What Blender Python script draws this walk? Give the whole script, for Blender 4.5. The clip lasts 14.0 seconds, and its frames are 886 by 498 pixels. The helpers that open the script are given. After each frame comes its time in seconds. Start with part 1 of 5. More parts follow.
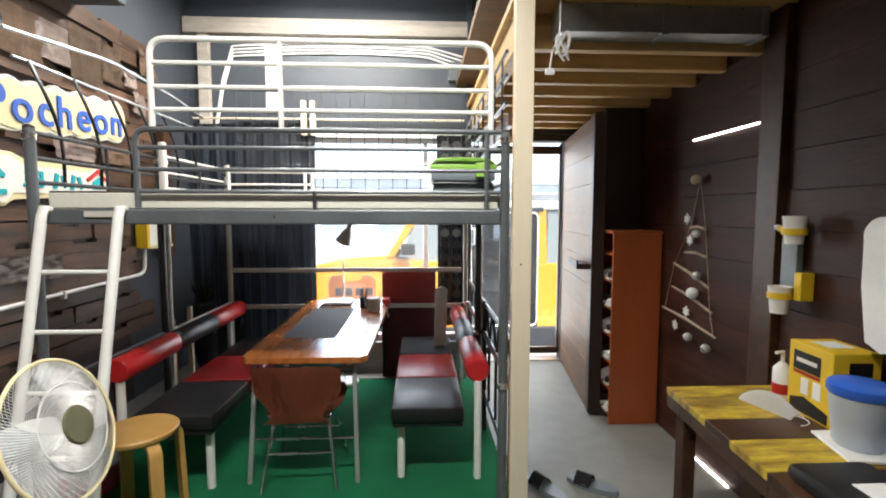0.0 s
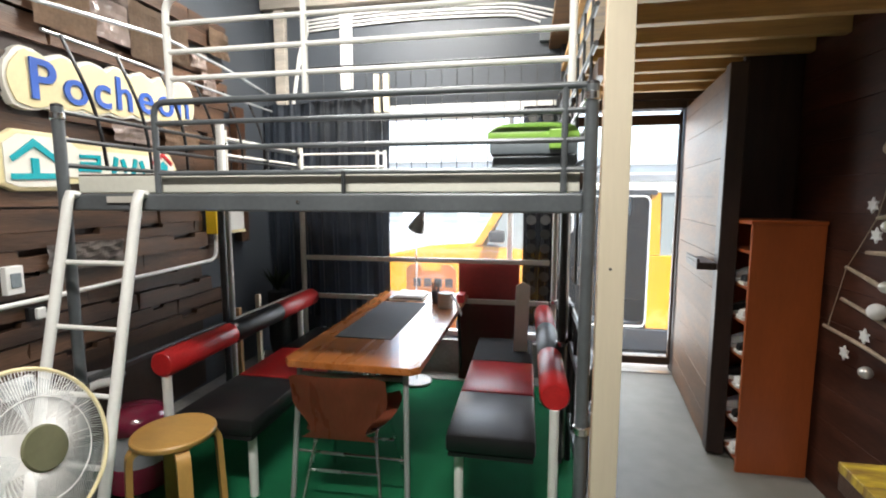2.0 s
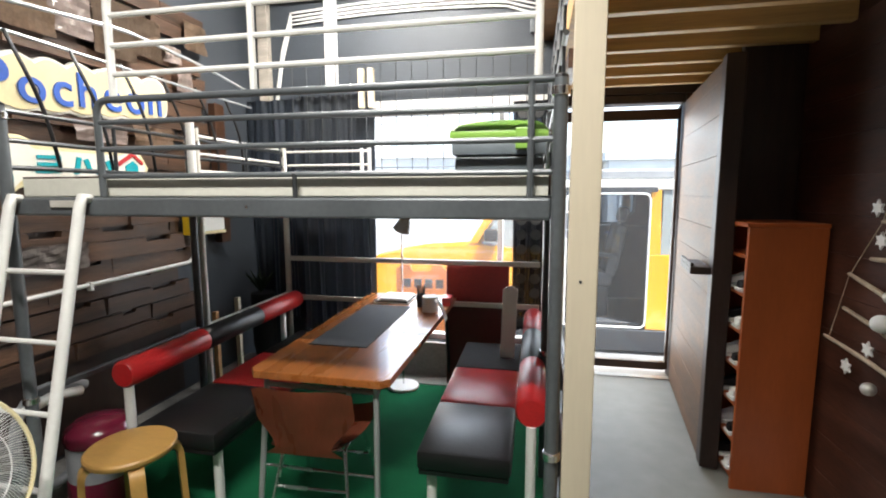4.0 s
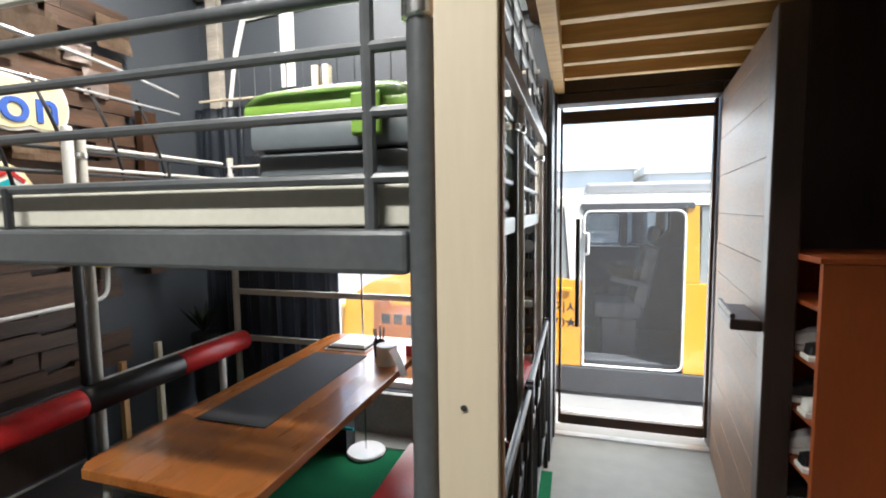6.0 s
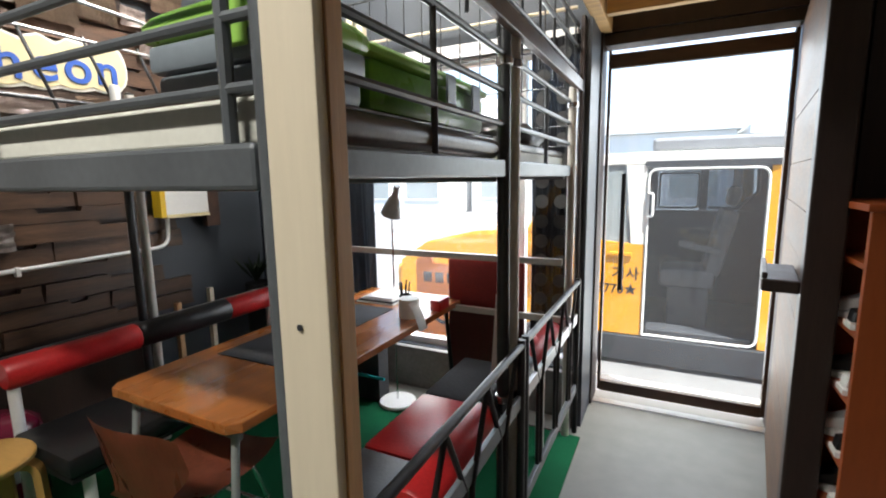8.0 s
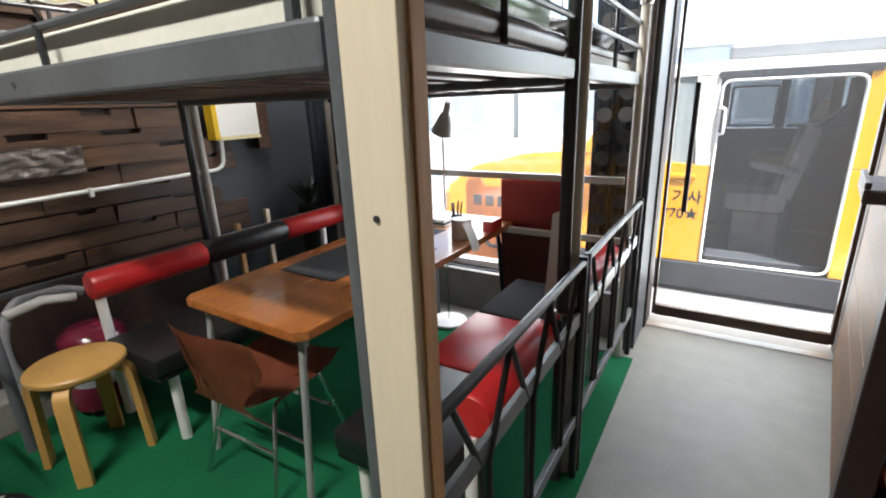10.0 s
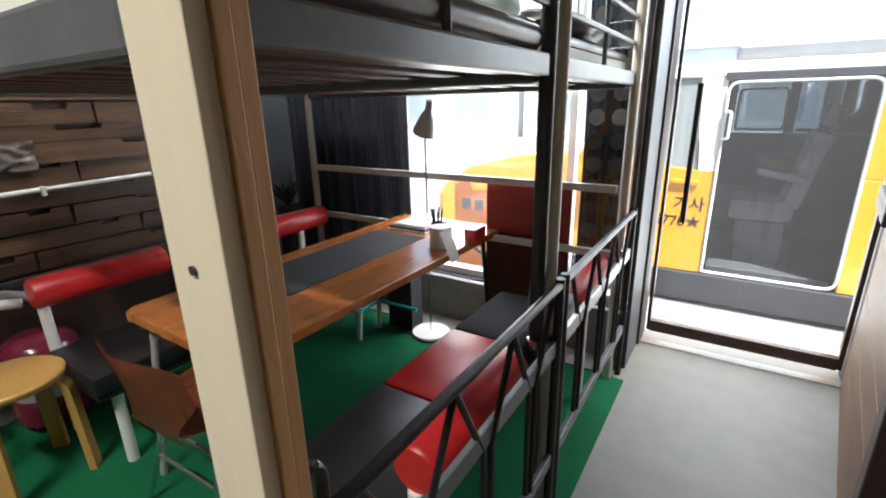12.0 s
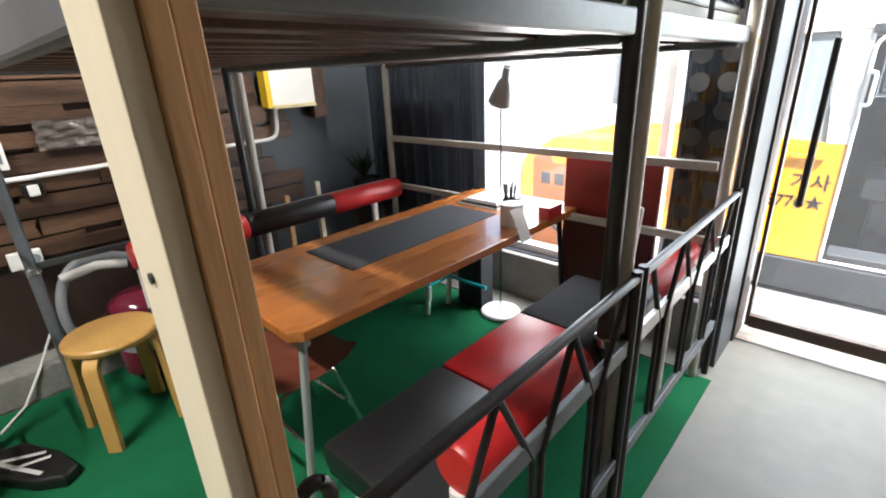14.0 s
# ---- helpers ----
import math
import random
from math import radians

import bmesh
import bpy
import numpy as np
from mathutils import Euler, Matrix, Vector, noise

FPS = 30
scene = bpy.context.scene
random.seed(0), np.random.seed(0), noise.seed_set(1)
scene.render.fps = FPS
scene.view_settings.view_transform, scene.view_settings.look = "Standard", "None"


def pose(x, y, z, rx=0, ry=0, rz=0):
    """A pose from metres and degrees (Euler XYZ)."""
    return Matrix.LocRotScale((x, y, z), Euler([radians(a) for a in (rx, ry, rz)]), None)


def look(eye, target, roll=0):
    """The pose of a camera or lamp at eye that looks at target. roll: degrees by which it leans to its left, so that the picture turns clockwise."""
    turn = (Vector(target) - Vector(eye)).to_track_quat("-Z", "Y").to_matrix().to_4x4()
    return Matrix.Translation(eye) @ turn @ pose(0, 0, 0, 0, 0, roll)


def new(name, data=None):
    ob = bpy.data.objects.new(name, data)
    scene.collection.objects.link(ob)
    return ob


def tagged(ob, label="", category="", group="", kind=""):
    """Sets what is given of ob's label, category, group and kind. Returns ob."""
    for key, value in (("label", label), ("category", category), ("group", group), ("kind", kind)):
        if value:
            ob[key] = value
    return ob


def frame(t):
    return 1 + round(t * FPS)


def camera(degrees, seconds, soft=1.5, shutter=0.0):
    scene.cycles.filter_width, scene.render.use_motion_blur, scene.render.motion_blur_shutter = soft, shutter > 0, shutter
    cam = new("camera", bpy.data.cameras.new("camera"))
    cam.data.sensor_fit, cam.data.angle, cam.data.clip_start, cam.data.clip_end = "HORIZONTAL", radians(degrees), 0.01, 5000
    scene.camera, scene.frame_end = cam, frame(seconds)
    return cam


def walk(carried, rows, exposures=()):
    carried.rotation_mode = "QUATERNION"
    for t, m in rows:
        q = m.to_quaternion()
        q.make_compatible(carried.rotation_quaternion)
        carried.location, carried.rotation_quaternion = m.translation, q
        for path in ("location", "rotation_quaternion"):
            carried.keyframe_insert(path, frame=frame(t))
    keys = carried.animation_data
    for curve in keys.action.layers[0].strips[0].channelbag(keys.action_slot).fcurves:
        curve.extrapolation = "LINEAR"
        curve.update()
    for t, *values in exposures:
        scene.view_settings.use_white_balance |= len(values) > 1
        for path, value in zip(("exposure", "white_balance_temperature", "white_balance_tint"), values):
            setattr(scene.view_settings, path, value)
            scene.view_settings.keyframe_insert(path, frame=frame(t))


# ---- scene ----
cam = camera(87.5, 14.0, soft=2.0)
PATH = [
    (0, (-0.036, 0.025, 1.441), (0.056, 2.017, 1.29), 0.1),
    (0.5, (-0.037, 0.203, 1.446), (-0.056, 2.196, 1.285), 0.3),
    (1, (-0.024, 0.312, 1.445), (-0.191, 2.296, 1.249), 0.2),
    (1.5, (0.085, 0.427, 1.449), (-0.217, 2.393, 1.246), 0.4),
    (2, (0.134, 0.504, 1.445), (-0.221, 2.46, 1.224), 0.0),
    (2.2, (0.138, 0.517, 1.444), (-0.226, 2.471, 1.22), -0.2),
    (4.3, (0.296, 0.74, 1.477), (-0.091, 2.687, 1.234), -0.1),
    (4.5, (0.323, 0.815, 1.467), (-0.045, 2.768, 1.242), -0.0),
    (5, (0.41, 1.03, 1.462), (-0.007, 2.973, 1.236), -0.4),
    (5.5, (0.466, 1.248, 1.468), (-0.003, 3.181, 1.26), -0.6),
    (6, (0.529, 1.413, 1.486), (-0.02, 3.328, 1.319), -0.7),
    (6.5, (0.655, 1.543, 1.51), (-0.168, 3.356, 1.316), 0.1),
    (7, (0.762, 1.61, 1.49), (-0.096, 3.4, 1.247), -1.3),
    (7.5, (0.799, 1.601, 1.46), (-0.075, 3.381, 1.195), -1.4),
    (8, (0.802, 1.566, 1.408), (-0.076, 3.338, 1.107), -0.9),
    (8.5, (0.783, 1.567, 1.362), (-0.145, 3.301, 1.001), -1.7),
    (8.7, (0.779, 1.557, 1.346), (-0.155, 3.269, 0.903), -2.1),
    (10.8, (0.728, 1.594, 1.357), (-0.363, 3.16, 0.76), -2.3),
    (11, (0.738, 1.598, 1.358), (-0.37, 3.157, 0.772), -2.3),
    (11.5, (0.768, 1.626, 1.349), (-0.329, 3.195, 0.77), -2.3),
    (12, (0.757, 1.798, 1.352), (-0.273, 3.404, 0.752), -1.2),
    (12.5, (0.748, 1.925, 1.358), (-0.35, 3.487, 0.762), -1.6),
    (13, (0.776, 1.974, 1.359), (-0.426, 3.429, 0.699), -2.0),
    (13.5, (0.808, 1.953, 1.325), (-0.443, 3.32, 0.569), -3.0),
    (14, (0.75, 1.912, 1.353), (-0.538, 3.268, 0.643), -2.5),
]
walk(cam, [(t, look(eye, target, roll)) for t, eye, target, roll in PATH], [(0, 2.45), (2, 2.4), (5, 2.4), (6, 2.25), (7.5, 2.1), (8.5, 2.25), (11, 2.5), (12.5, 2.45), (13, 2.7), (14, 2.95)])

# ---- daylight and lamps ----
world = bpy.data.worlds.new("daylight")
scene.world = world
world.use_nodes = True
wn = world.node_tree.nodes
sky = wn.new("ShaderNodeTexSky")
sky.sky_type, sky.sun_disc = "NISHITA", False
sky.dust_density = 2.5
sky.sun_elevation, sky.sun_rotation = radians(63), radians(61)
world.node_tree.links.new(sky.outputs[0], wn["Background"].inputs[0])
wn["Background"].inputs[1].default_value = 0.15
sun = new("sun", bpy.data.lights.new("sun", "SUN"))
sun.data.energy, sun.data.angle, sun.data.color = 5.0, radians(0.5), (1.0, 0.95, 0.88)
sun.matrix_world = look((4, 4.4, 9), (0, 6.6, 0))


def area_lamp(name, place, target, sx, sy, watts, colour):
    ob = new(name, bpy.data.lights.new(name, "AREA"))
    ob.data.shape, ob.data.size, ob.data.size_y = "RECTANGLE", sx, sy
    ob.data.energy, ob.data.color = watts, colour
    ob.matrix_world = look(place, target)
    return ob


COOL = (1.0, 0.96, 0.9)
area_lamp("ceiling_lamp_light_back", (-0.75, 3.3, 3.22), (-0.75, 3.3, 0), 1.2, 0.14, 20, COOL)
# Unseen lamp added to brighten the surfaces that face the camera.
area_lamp("unseen_front_lamp_light", (-0.25, 0.6, 3.22), (-0.25, 0.6, 0), 1.2, 0.14, 23, COOL)
area_lamp("window_skylight", (-0.4, 4.32, 1.25), (-0.4, 2, 0.9), 1.1, 1.7, 8.5, (0.95, 0.98, 1.0))
area_lamp("door_skylight", (0.87, 4.66, 1.1), (0.87, 2, 0.5), 0.85, 1.9, 5.5, (0.95, 0.98, 1.0))


# ---- materials ----
def material(name, base, rough=0.5, metal=0.0, vary=0.25, scale=6.0, stretch=(1, 1, 1), bump=0.15,
             fine=60.0, second=None, island=0.0, coat=0.0, spec=0.5, wear=0.0):
    m = bpy.data.materials.new(name)
    m.use_nodes = True
    nt = m.node_tree
    n, l = nt.nodes, nt.links
    b = n["Principled BSDF"]
    co, mp = n.new("ShaderNodeTexCoord"), n.new("ShaderNodeMapping")
    mp.inputs["Scale"].default_value = stretch
    l.new(co.outputs["Object"], mp.inputs[0])
    big, small = n.new("ShaderNodeTexNoise"), n.new("ShaderNodeTexNoise")
    for t, s, d in ((big, scale, 5), (small, fine, 3)):
        t.inputs["Scale"].default_value, t.inputs["Detail"].default_value = s, d
        l.new(mp.outputs[0], t.inputs["Vector"])
    other = second or [c * (1 - vary) for c in base]
    ramp = n.new("ShaderNodeValToRGB")
    ramp.color_ramp.elements[0].position, ramp.color_ramp.elements[1].position = 0.33, 0.67
    ramp.color_ramp.elements[0].color, ramp.color_ramp.elements[1].color = (*other, 1), (*base, 1)
    l.new(big.outputs[0], ramp.inputs[0])
    fmix = n.new("ShaderNodeMix")
    fmix.data_type, fmix.blend_type = "RGBA", "MULTIPLY"
    fmix.inputs[0].default_value = min(1.0, vary * 1.2)
    fr = n.new("ShaderNodeMapRange")
    fr.inputs[1].default_value, fr.inputs[2].default_value, fr.inputs[3].default_value, fr.inputs[4].default_value = 0.3, 0.7, 0.6, 1.15
    l.new(small.outputs[0], fr.inputs[0])
    l.new(ramp.outputs[0], fmix.inputs[6])
    l.new(fr.outputs[0], fmix.inputs[7])
    out = fmix.outputs[2]
    if island:
        info, hsv, mr = n.new("ShaderNodeObjectInfo"), n.new("ShaderNodeHueSaturation"), n.new("ShaderNodeMapRange")
        mr.inputs[3].default_value, mr.inputs[4].default_value = 1 - island, 1 + island
        l.new(info.outputs["Random"], mr.inputs[0])
        l.new(mr.outputs[0], hsv.inputs["Value"])
        l.new(out, hsv.inputs["Color"])
        out = hsv.outputs[0]
    l.new(out, b.inputs["Base Color"])
    rr = n.new("ShaderNodeMapRange")
    rr.inputs[3].default_value, rr.inputs[4].default_value = max(0.03, rough - 0.12), min(1, rough + 0.12)
    l.new(big.outputs[0], rr.inputs[0])
    l.new(rr.outputs[0], b.inputs["Roughness"])
    b.inputs["Metallic"].default_value = metal
    b.inputs["Coat Weight"].default_value = coat
    b.inputs["Specular IOR Level"].default_value = spec
    if bump:
        bp = n.new("ShaderNodeBump")
        bp.inputs["Strength"].default_value, bp.inputs["Distance"].default_value = bump, 0.004
        l.new(small.outputs[0], bp.inputs["Height"])
        l.new(bp.outputs[0], b.inputs["Normal"])
    return m


def glow(name, colour, strength):
    m = bpy.data.materials.new(name)
    m.use_nodes = True
    b = m.node_tree.nodes["Principled BSDF"]
    b.inputs["Base Color"].default_value = (*colour, 1)
    b.inputs["Emission Color"].default_value = (*colour, 1)
    b.inputs["Emission Strength"].default_value = strength
    return m


def clear(name, tint, gloss, milky=0.0, haze=0.0):
    m = bpy.data.materials.new(name)
    m.use_nodes = True
    n, l = m.node_tree.nodes, m.node_tree.links
    n.remove(n["Principled BSDF"])
    tr, gl, mx = n.new("ShaderNodeBsdfTransparent"), n.new("ShaderNodeBsdfGlossy"), n.new("ShaderNodeMixShader")
    tr.inputs[0].default_value = (*tint, 1)
    gl.inputs["Roughness"].default_value = 0.04
    mx.inputs[0].default_value = gloss
    l.new(tr.outputs[0], mx.inputs[1])
    l.new(gl.outputs[0], mx.inputs[2])
    last = mx
    # Translucent white imitates the pale veil of glare on dirty panes.
    if haze:
        tl, m3 = n.new("ShaderNodeBsdfTranslucent"), n.new("ShaderNodeMixShader")
        tl.inputs[0].default_value = (0.9, 0.9, 0.9, 1)
        m3.inputs[0].default_value = haze
        l.new(mx.outputs[0], m3.inputs[1])
        l.new(tl.outputs[0], m3.inputs[2])
        last = m3
    if milky:
        df, m2 = n.new("ShaderNodeBsdfDiffuse"), n.new("ShaderNodeMixShader")
        df.inputs[0].default_value = (*tint, 1)
        m2.inputs[0].default_value = milky
        l.new(mx.outputs[0], m2.inputs[1])
        l.new(df.outputs[0], m2.inputs[2])
        last = m2
    l.new(last.outputs[0], n["Material Output"].inputs[0])
    return m


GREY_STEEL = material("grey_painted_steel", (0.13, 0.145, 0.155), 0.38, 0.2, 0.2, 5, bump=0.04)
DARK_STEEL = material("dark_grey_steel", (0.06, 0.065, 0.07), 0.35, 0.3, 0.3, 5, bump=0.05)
BLACK_IRON = material("black_iron", (0.018, 0.018, 0.02), 0.38, 0.2, 0.3, 8, bump=0.08)
WHITE_STEEL = material("white_painted_steel", (0.78, 0.78, 0.75), 0.35, 0.0, 0.08, 4, bump=0.03)
CREAM_STEEL = material("cream_painted_steel", (0.62, 0.6, 0.54), 0.4, 0.0, 0.15, 4, bump=0.04)
LEG_GREY = material("pale_grey_tube_paint", (0.34, 0.36, 0.35), 0.4, 0.1, 0.15, 5, bump=0.04)
CHROME = material("brushed_chrome", (0.7, 0.7, 0.7), 0.25, 1.0, 0.08, 8, bump=0.02)
CREAM_BOARD = material("pale_cream_board", (0.66, 0.66, 0.58), 0.6, 0, 0.1, 3, bump=0.05)
POST_FACE = material("cream_varnished_pine", (0.72, 0.64, 0.48), 0.5, 0, 0.06, 3, (3, 3, 0.3), 0.05, 30)
POST_SIDE = material("tan_raw_pine", (0.72, 0.42, 0.19), 0.6, 0, 0.22, 3, (5, 5, 0.35), 0.15, 30)
JOIST = material("yellow_pine_joist", (0.58, 0.37, 0.15), 0.6, 0, 0.3, 4, (0.4, 8, 8), 0.15, 26)
CEIL_WOOD = material("brown_ceiling_boards", (0.16, 0.09, 0.04), 0.7, 0, 0.4, 4, (0.4, 8, 8), 0.2, 26)
DARK_WALL = material("dark_stained_wall_board", (0.075, 0.027, 0.016), 0.5, 0, 0.6, 2.5, (3, 0.5, 3), 0.3, 30, island=0.2, spec=0.35)
DARK_BEAM = material("near_black_stained_timber", (0.04, 0.022, 0.017), 0.5, 0, 0.4, 4, (5, 5, 0.5), 0.25, 30)
PALLET = material("weathered_pallet_board", (0.118, 0.061, 0.034), 0.5, 0, 0.65, 3.0, (5, 0.5, 5), 0.5, 34, island=0.28)
LEAF_WOOD = material("walnut_door_board", (0.18, 0.1, 0.055), 0.55, 0, 0.45, 3, (3, 0.7, 3), 0.25, 34, island=0.12, spec=0.35)
RACK_WOOD = material("orange_cherry_laminate", (0.36, 0.08, 0.018), 0.5, 0, 0.15, 3, (3, 3, 0.6), 0.05, 30)
TABLE_WOOD = material("orange_brown_varnished_wood", (0.45, 0.15, 0.035), 0.28, 0, 0.35, 2.5, (3, 0.5, 3), 0.06, 24, coat=0.35)
TABLE_EDGE = material("dark_brown_table_edge", (0.14, 0.045, 0.02), 0.4, 0, 0.3, 4, bump=0.1)
RUNNER = material("charcoal_woven_mat", (0.028, 0.028, 0.03), 0.8, 0, 0.3, 12, bump=0.5, fine=350)
CHAIR_WOOD = material("red_brown_moulded_plywood", (0.33, 0.092, 0.05), 0.3, 0, 0.3, 2.5, (3, 3, 0.6), 0.04, 24, coat=0.3)
BIRCH = material("birch_plywood", (0.54, 0.31, 0.09), 0.4, 0, 0.14, 4, (1, 4, 1), 0.05, 30)
RED_VINYL = material("red_vinyl", (0.5, 0.018, 0.02), 0.35, 0, 0.25, 5, bump=0.2, fine=90)
BLACK_VINYL = material("black_vinyl", (0.011, 0.011, 0.012), 0.4, 0, 0.3, 5, bump=0.2, fine=90)
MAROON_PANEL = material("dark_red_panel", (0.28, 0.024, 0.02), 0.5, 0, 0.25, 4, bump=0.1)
# Dimmer copy of the panel red; the window's backlighting is in the colour.
MAROON_BACKLIT = material("backlit_red_panel", (0.13, 0.02, 0.018), 0.5, 0, 0.25, 4, bump=0.1)
CARPET = material("green_carpet", (0.012, 0.15, 0.062), 0.95, 0, 0.35, 2.2, bump=0.6, fine=320, spec=0.1)
CONCRETE = material("pale_concrete", (0.23, 0.225, 0.2), 0.55, 0, 0.2, 1.3, bump=0.05, fine=9)
LEDGE = material("grey_concrete_ledge", (0.3, 0.29, 0.27), 0.8, 0, 0.35, 3, bump=0.4, fine=40)
GREY_PAINT = material("dark_blue_grey_wall_paint", (0.06, 0.07, 0.084), 0.5, 0, 0.18, 2, bump=0.12, fine=80)
CEIL_PAINT = material("blue_grey_ceiling_paint", (0.1, 0.115, 0.135), 0.45, 0, 0.18, 2, bump=0.1, fine=60)
PALE_TIMBER = material("pale_weathered_timber", (0.52, 0.47, 0.4), 0.7, 0, 0.3, 4, (0.5, 6, 6), 0.25, 30)
CURTAIN = material("dark_navy_curtain", (0.055, 0.064, 0.078), 0.5, 0, 0.3, 5, bump=0.4, fine=200)
BLACKOUT = material("blue_grey_blackout_sheet", (0.06, 0.075, 0.1), 0.35, 0, 0.3, 3, bump=0.1)
WHITE_PLASTIC = material("white_plastic", (0.8, 0.8, 0.78), 0.35, 0, 0.05, 5, bump=0.02)
PAPER = material("white_paper", (0.82, 0.81, 0.78), 0.8, 0, 0.06, 8, bump=0.1)
GREY_CASE = material("grey_plastic_case", (0.2, 0.235, 0.26), 0.4, 0, 0.15, 5, bump=0.1)
GREEN_LID = material("lime_green_plastic", (0.3, 0.55, 0.1), 0.3, 0, 0.1, 5, bump=0.04)
DARK_GREEN = material("dark_green_plastic_side", (0.15, 0.42, 0.035), 0.3, 0, 0.3, 5, bump=0.04)
BROWN_LEATHER = material("brown_mattress_leatherette", (0.07, 0.045, 0.033), 0.35, 0, 0.3, 6, bump=0.2)
YELLOW = material("yellow_card", (0.75, 0.5, 0.02), 0.5, 0, 0.08, 5, bump=0.04)
YELLOW_WORN = material("worn_yellow_paint", (0.62, 0.45, 0.04), 0.5, 0, 0.5, 7, (1, 4, 1), 0.3, 30, second=(0.22, 0.12, 0.02))
YELLOW_DULL = material("rubbed_yellow_paint", (0.4, 0.27, 0.03), 0.5, 0, 0.5, 7, (1, 4, 1), 0.3, 30, second=(0.16, 0.085, 0.02))
BENCH_WOOD = material("dark_brown_bench_wood", (0.075, 0.033, 0.016), 0.4, 0, 0.45, 4, (0.6, 5, 5), 0.25, 30)
BLUE_LID = material("blue_plastic_lid", (0.03, 0.13, 0.6), 0.35, 0, 0.05, 5, bump=0.02)
SIGN_CREAM = material("cream_sign_foam", (0.78, 0.68, 0.4), 0.6, 0, 0.1, 5, bump=0.05)
SIGN_WHITE = material("white_sign_face", (0.8, 0.78, 0.7), 0.55, 0, 0.05, 5, bump=0.03)
SIGN_BLUE = material("blue_sign_letters", (0.04, 0.12, 0.5), 0.45, 0, 0.05, 5, bump=0.02)
SIGN_TEAL = material("teal_sign_letters", (0.0, 0.36, 0.42), 0.45, 0, 0.05, 5, bump=0.02)
VAN_YELLOW = material("taxi_yellow_paint", (0.7, 0.31, 0.012), 0.25, 0, 0.06, 3, bump=0.0, coat=0.6)
VAN_BLACK = material("black_sill_plastic", (0.022, 0.025, 0.032), 0.55, 0, 0.2, 4, bump=0.1)
VAN_DARK = material("dark_van_lining", (0.03, 0.034, 0.043), 0.6, 0, 0.2, 4, bump=0.1)
# Pale roof, and overexposed glare on yellow upper panels coloured in as white.
VAN_ROOF_GLARE = material("van_roof_and_glare_white", (0.8, 0.79, 0.74), 0.25, 0, 0.05, 3, bump=0.0, coat=0.6)
VAN_TRIM = material("grey_van_interior", (0.2, 0.21, 0.23), 0.6, 0, 0.2, 4, bump=0.1)
SEAT_CLOTH = material("grey_van_seat_cloth", (0.085, 0.09, 0.1), 0.8, 0, 0.2, 5, bump=0.2)
TYRE = material("tyre_rubber", (0.02, 0.02, 0.02), 0.8, 0, 0.2, 8, bump=0.3)
ASPHALT = material("asphalt", (0.16, 0.16, 0.165), 0.9, 0, 0.3, 1.2, bump=0.5, fine=90)
PAVING = material("pale_pavement", (0.5, 0.49, 0.46), 0.85, 0, 0.2, 1.5, bump=0.3, fine=60)
FACADE = material("pale_grey_facade", (0.68, 0.7, 0.7), 0.7, 0, 0.15, 1, bump=0.1)
FACADE_GLASS = material("facade_window_glass", (0.3, 0.34, 0.35), 0.15, 0, 0.2, 1, bump=0)
ORANGE = material("orange_board_plastic", (0.85, 0.24, 0.03), 0.5, 0, 0.1, 4, bump=0.04)
STICK = material("bleached_stick", (0.5, 0.4, 0.29), 0.8, 0, 0.35, 9, bump=0.4, fine=60)
SILVER_BALL = material("silver_ornament", (0.75, 0.74, 0.7), 0.3, 0.7, 0.2, 8, bump=0.1)
ZINC = material("galvanised_duct", (0.5, 0.52, 0.52), 0.4, 0.8, 0.2, 5, bump=0.05)
BURGUNDY = material("burgundy_vacuum_plastic", (0.16, 0.012, 0.035), 0.2, 0, 0.1, 5, bump=0.02, coat=0.4)
HOSE = material("grey_hose_plastic", (0.3, 0.31, 0.33), 0.45, 0, 0.15, 6, bump=0.1)
OLIVE = material("olive_fan_hub", (0.1, 0.1, 0.05), 0.8, 0, 0.15, 5, bump=0.02)
FOAM = material("charcoal_foam", (0.03, 0.031, 0.034), 0.85, 0, 0.3, 8, bump=0.4)
PLANT = material("dull_green_leaves", (0.045, 0.075, 0.03), 0.6, 0, 0.4, 6, bump=0.2)
GLASS = clear("window_glass", (0.96, 0.97, 0.97), 0.05, haze=0.012)
DOOR_GLASS = clear("door_glass", (0.93, 0.95, 0.95), 0.05, haze=0.009)
VAN_TINT = clear("tinted_van_glass", (0.4, 0.43, 0.46), 0.05)
JUG = clear("milky_plastic", (0.85, 0.9, 0.95), 0.08, 0.35)
SHEER = clear("black_sheer_cloth", (0.05, 0.05, 0.055), 0.0, 0.7)
FAN_CLEAR = clear("clear_fan_blade", (0.86, 0.9, 0.92), 0.06, 0.22)
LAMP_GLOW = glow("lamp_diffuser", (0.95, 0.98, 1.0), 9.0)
SLIT = glow("daylight_through_slit", (1.0, 0.95, 0.88), 3.0)


# ---- building blocks ----
def thing(name, at, label, category, group="", kind=""):
    ob = new(name)
    ob.empty_display_size = 0.1
    ob.location = at
    return tagged(ob, label, category, group, kind)


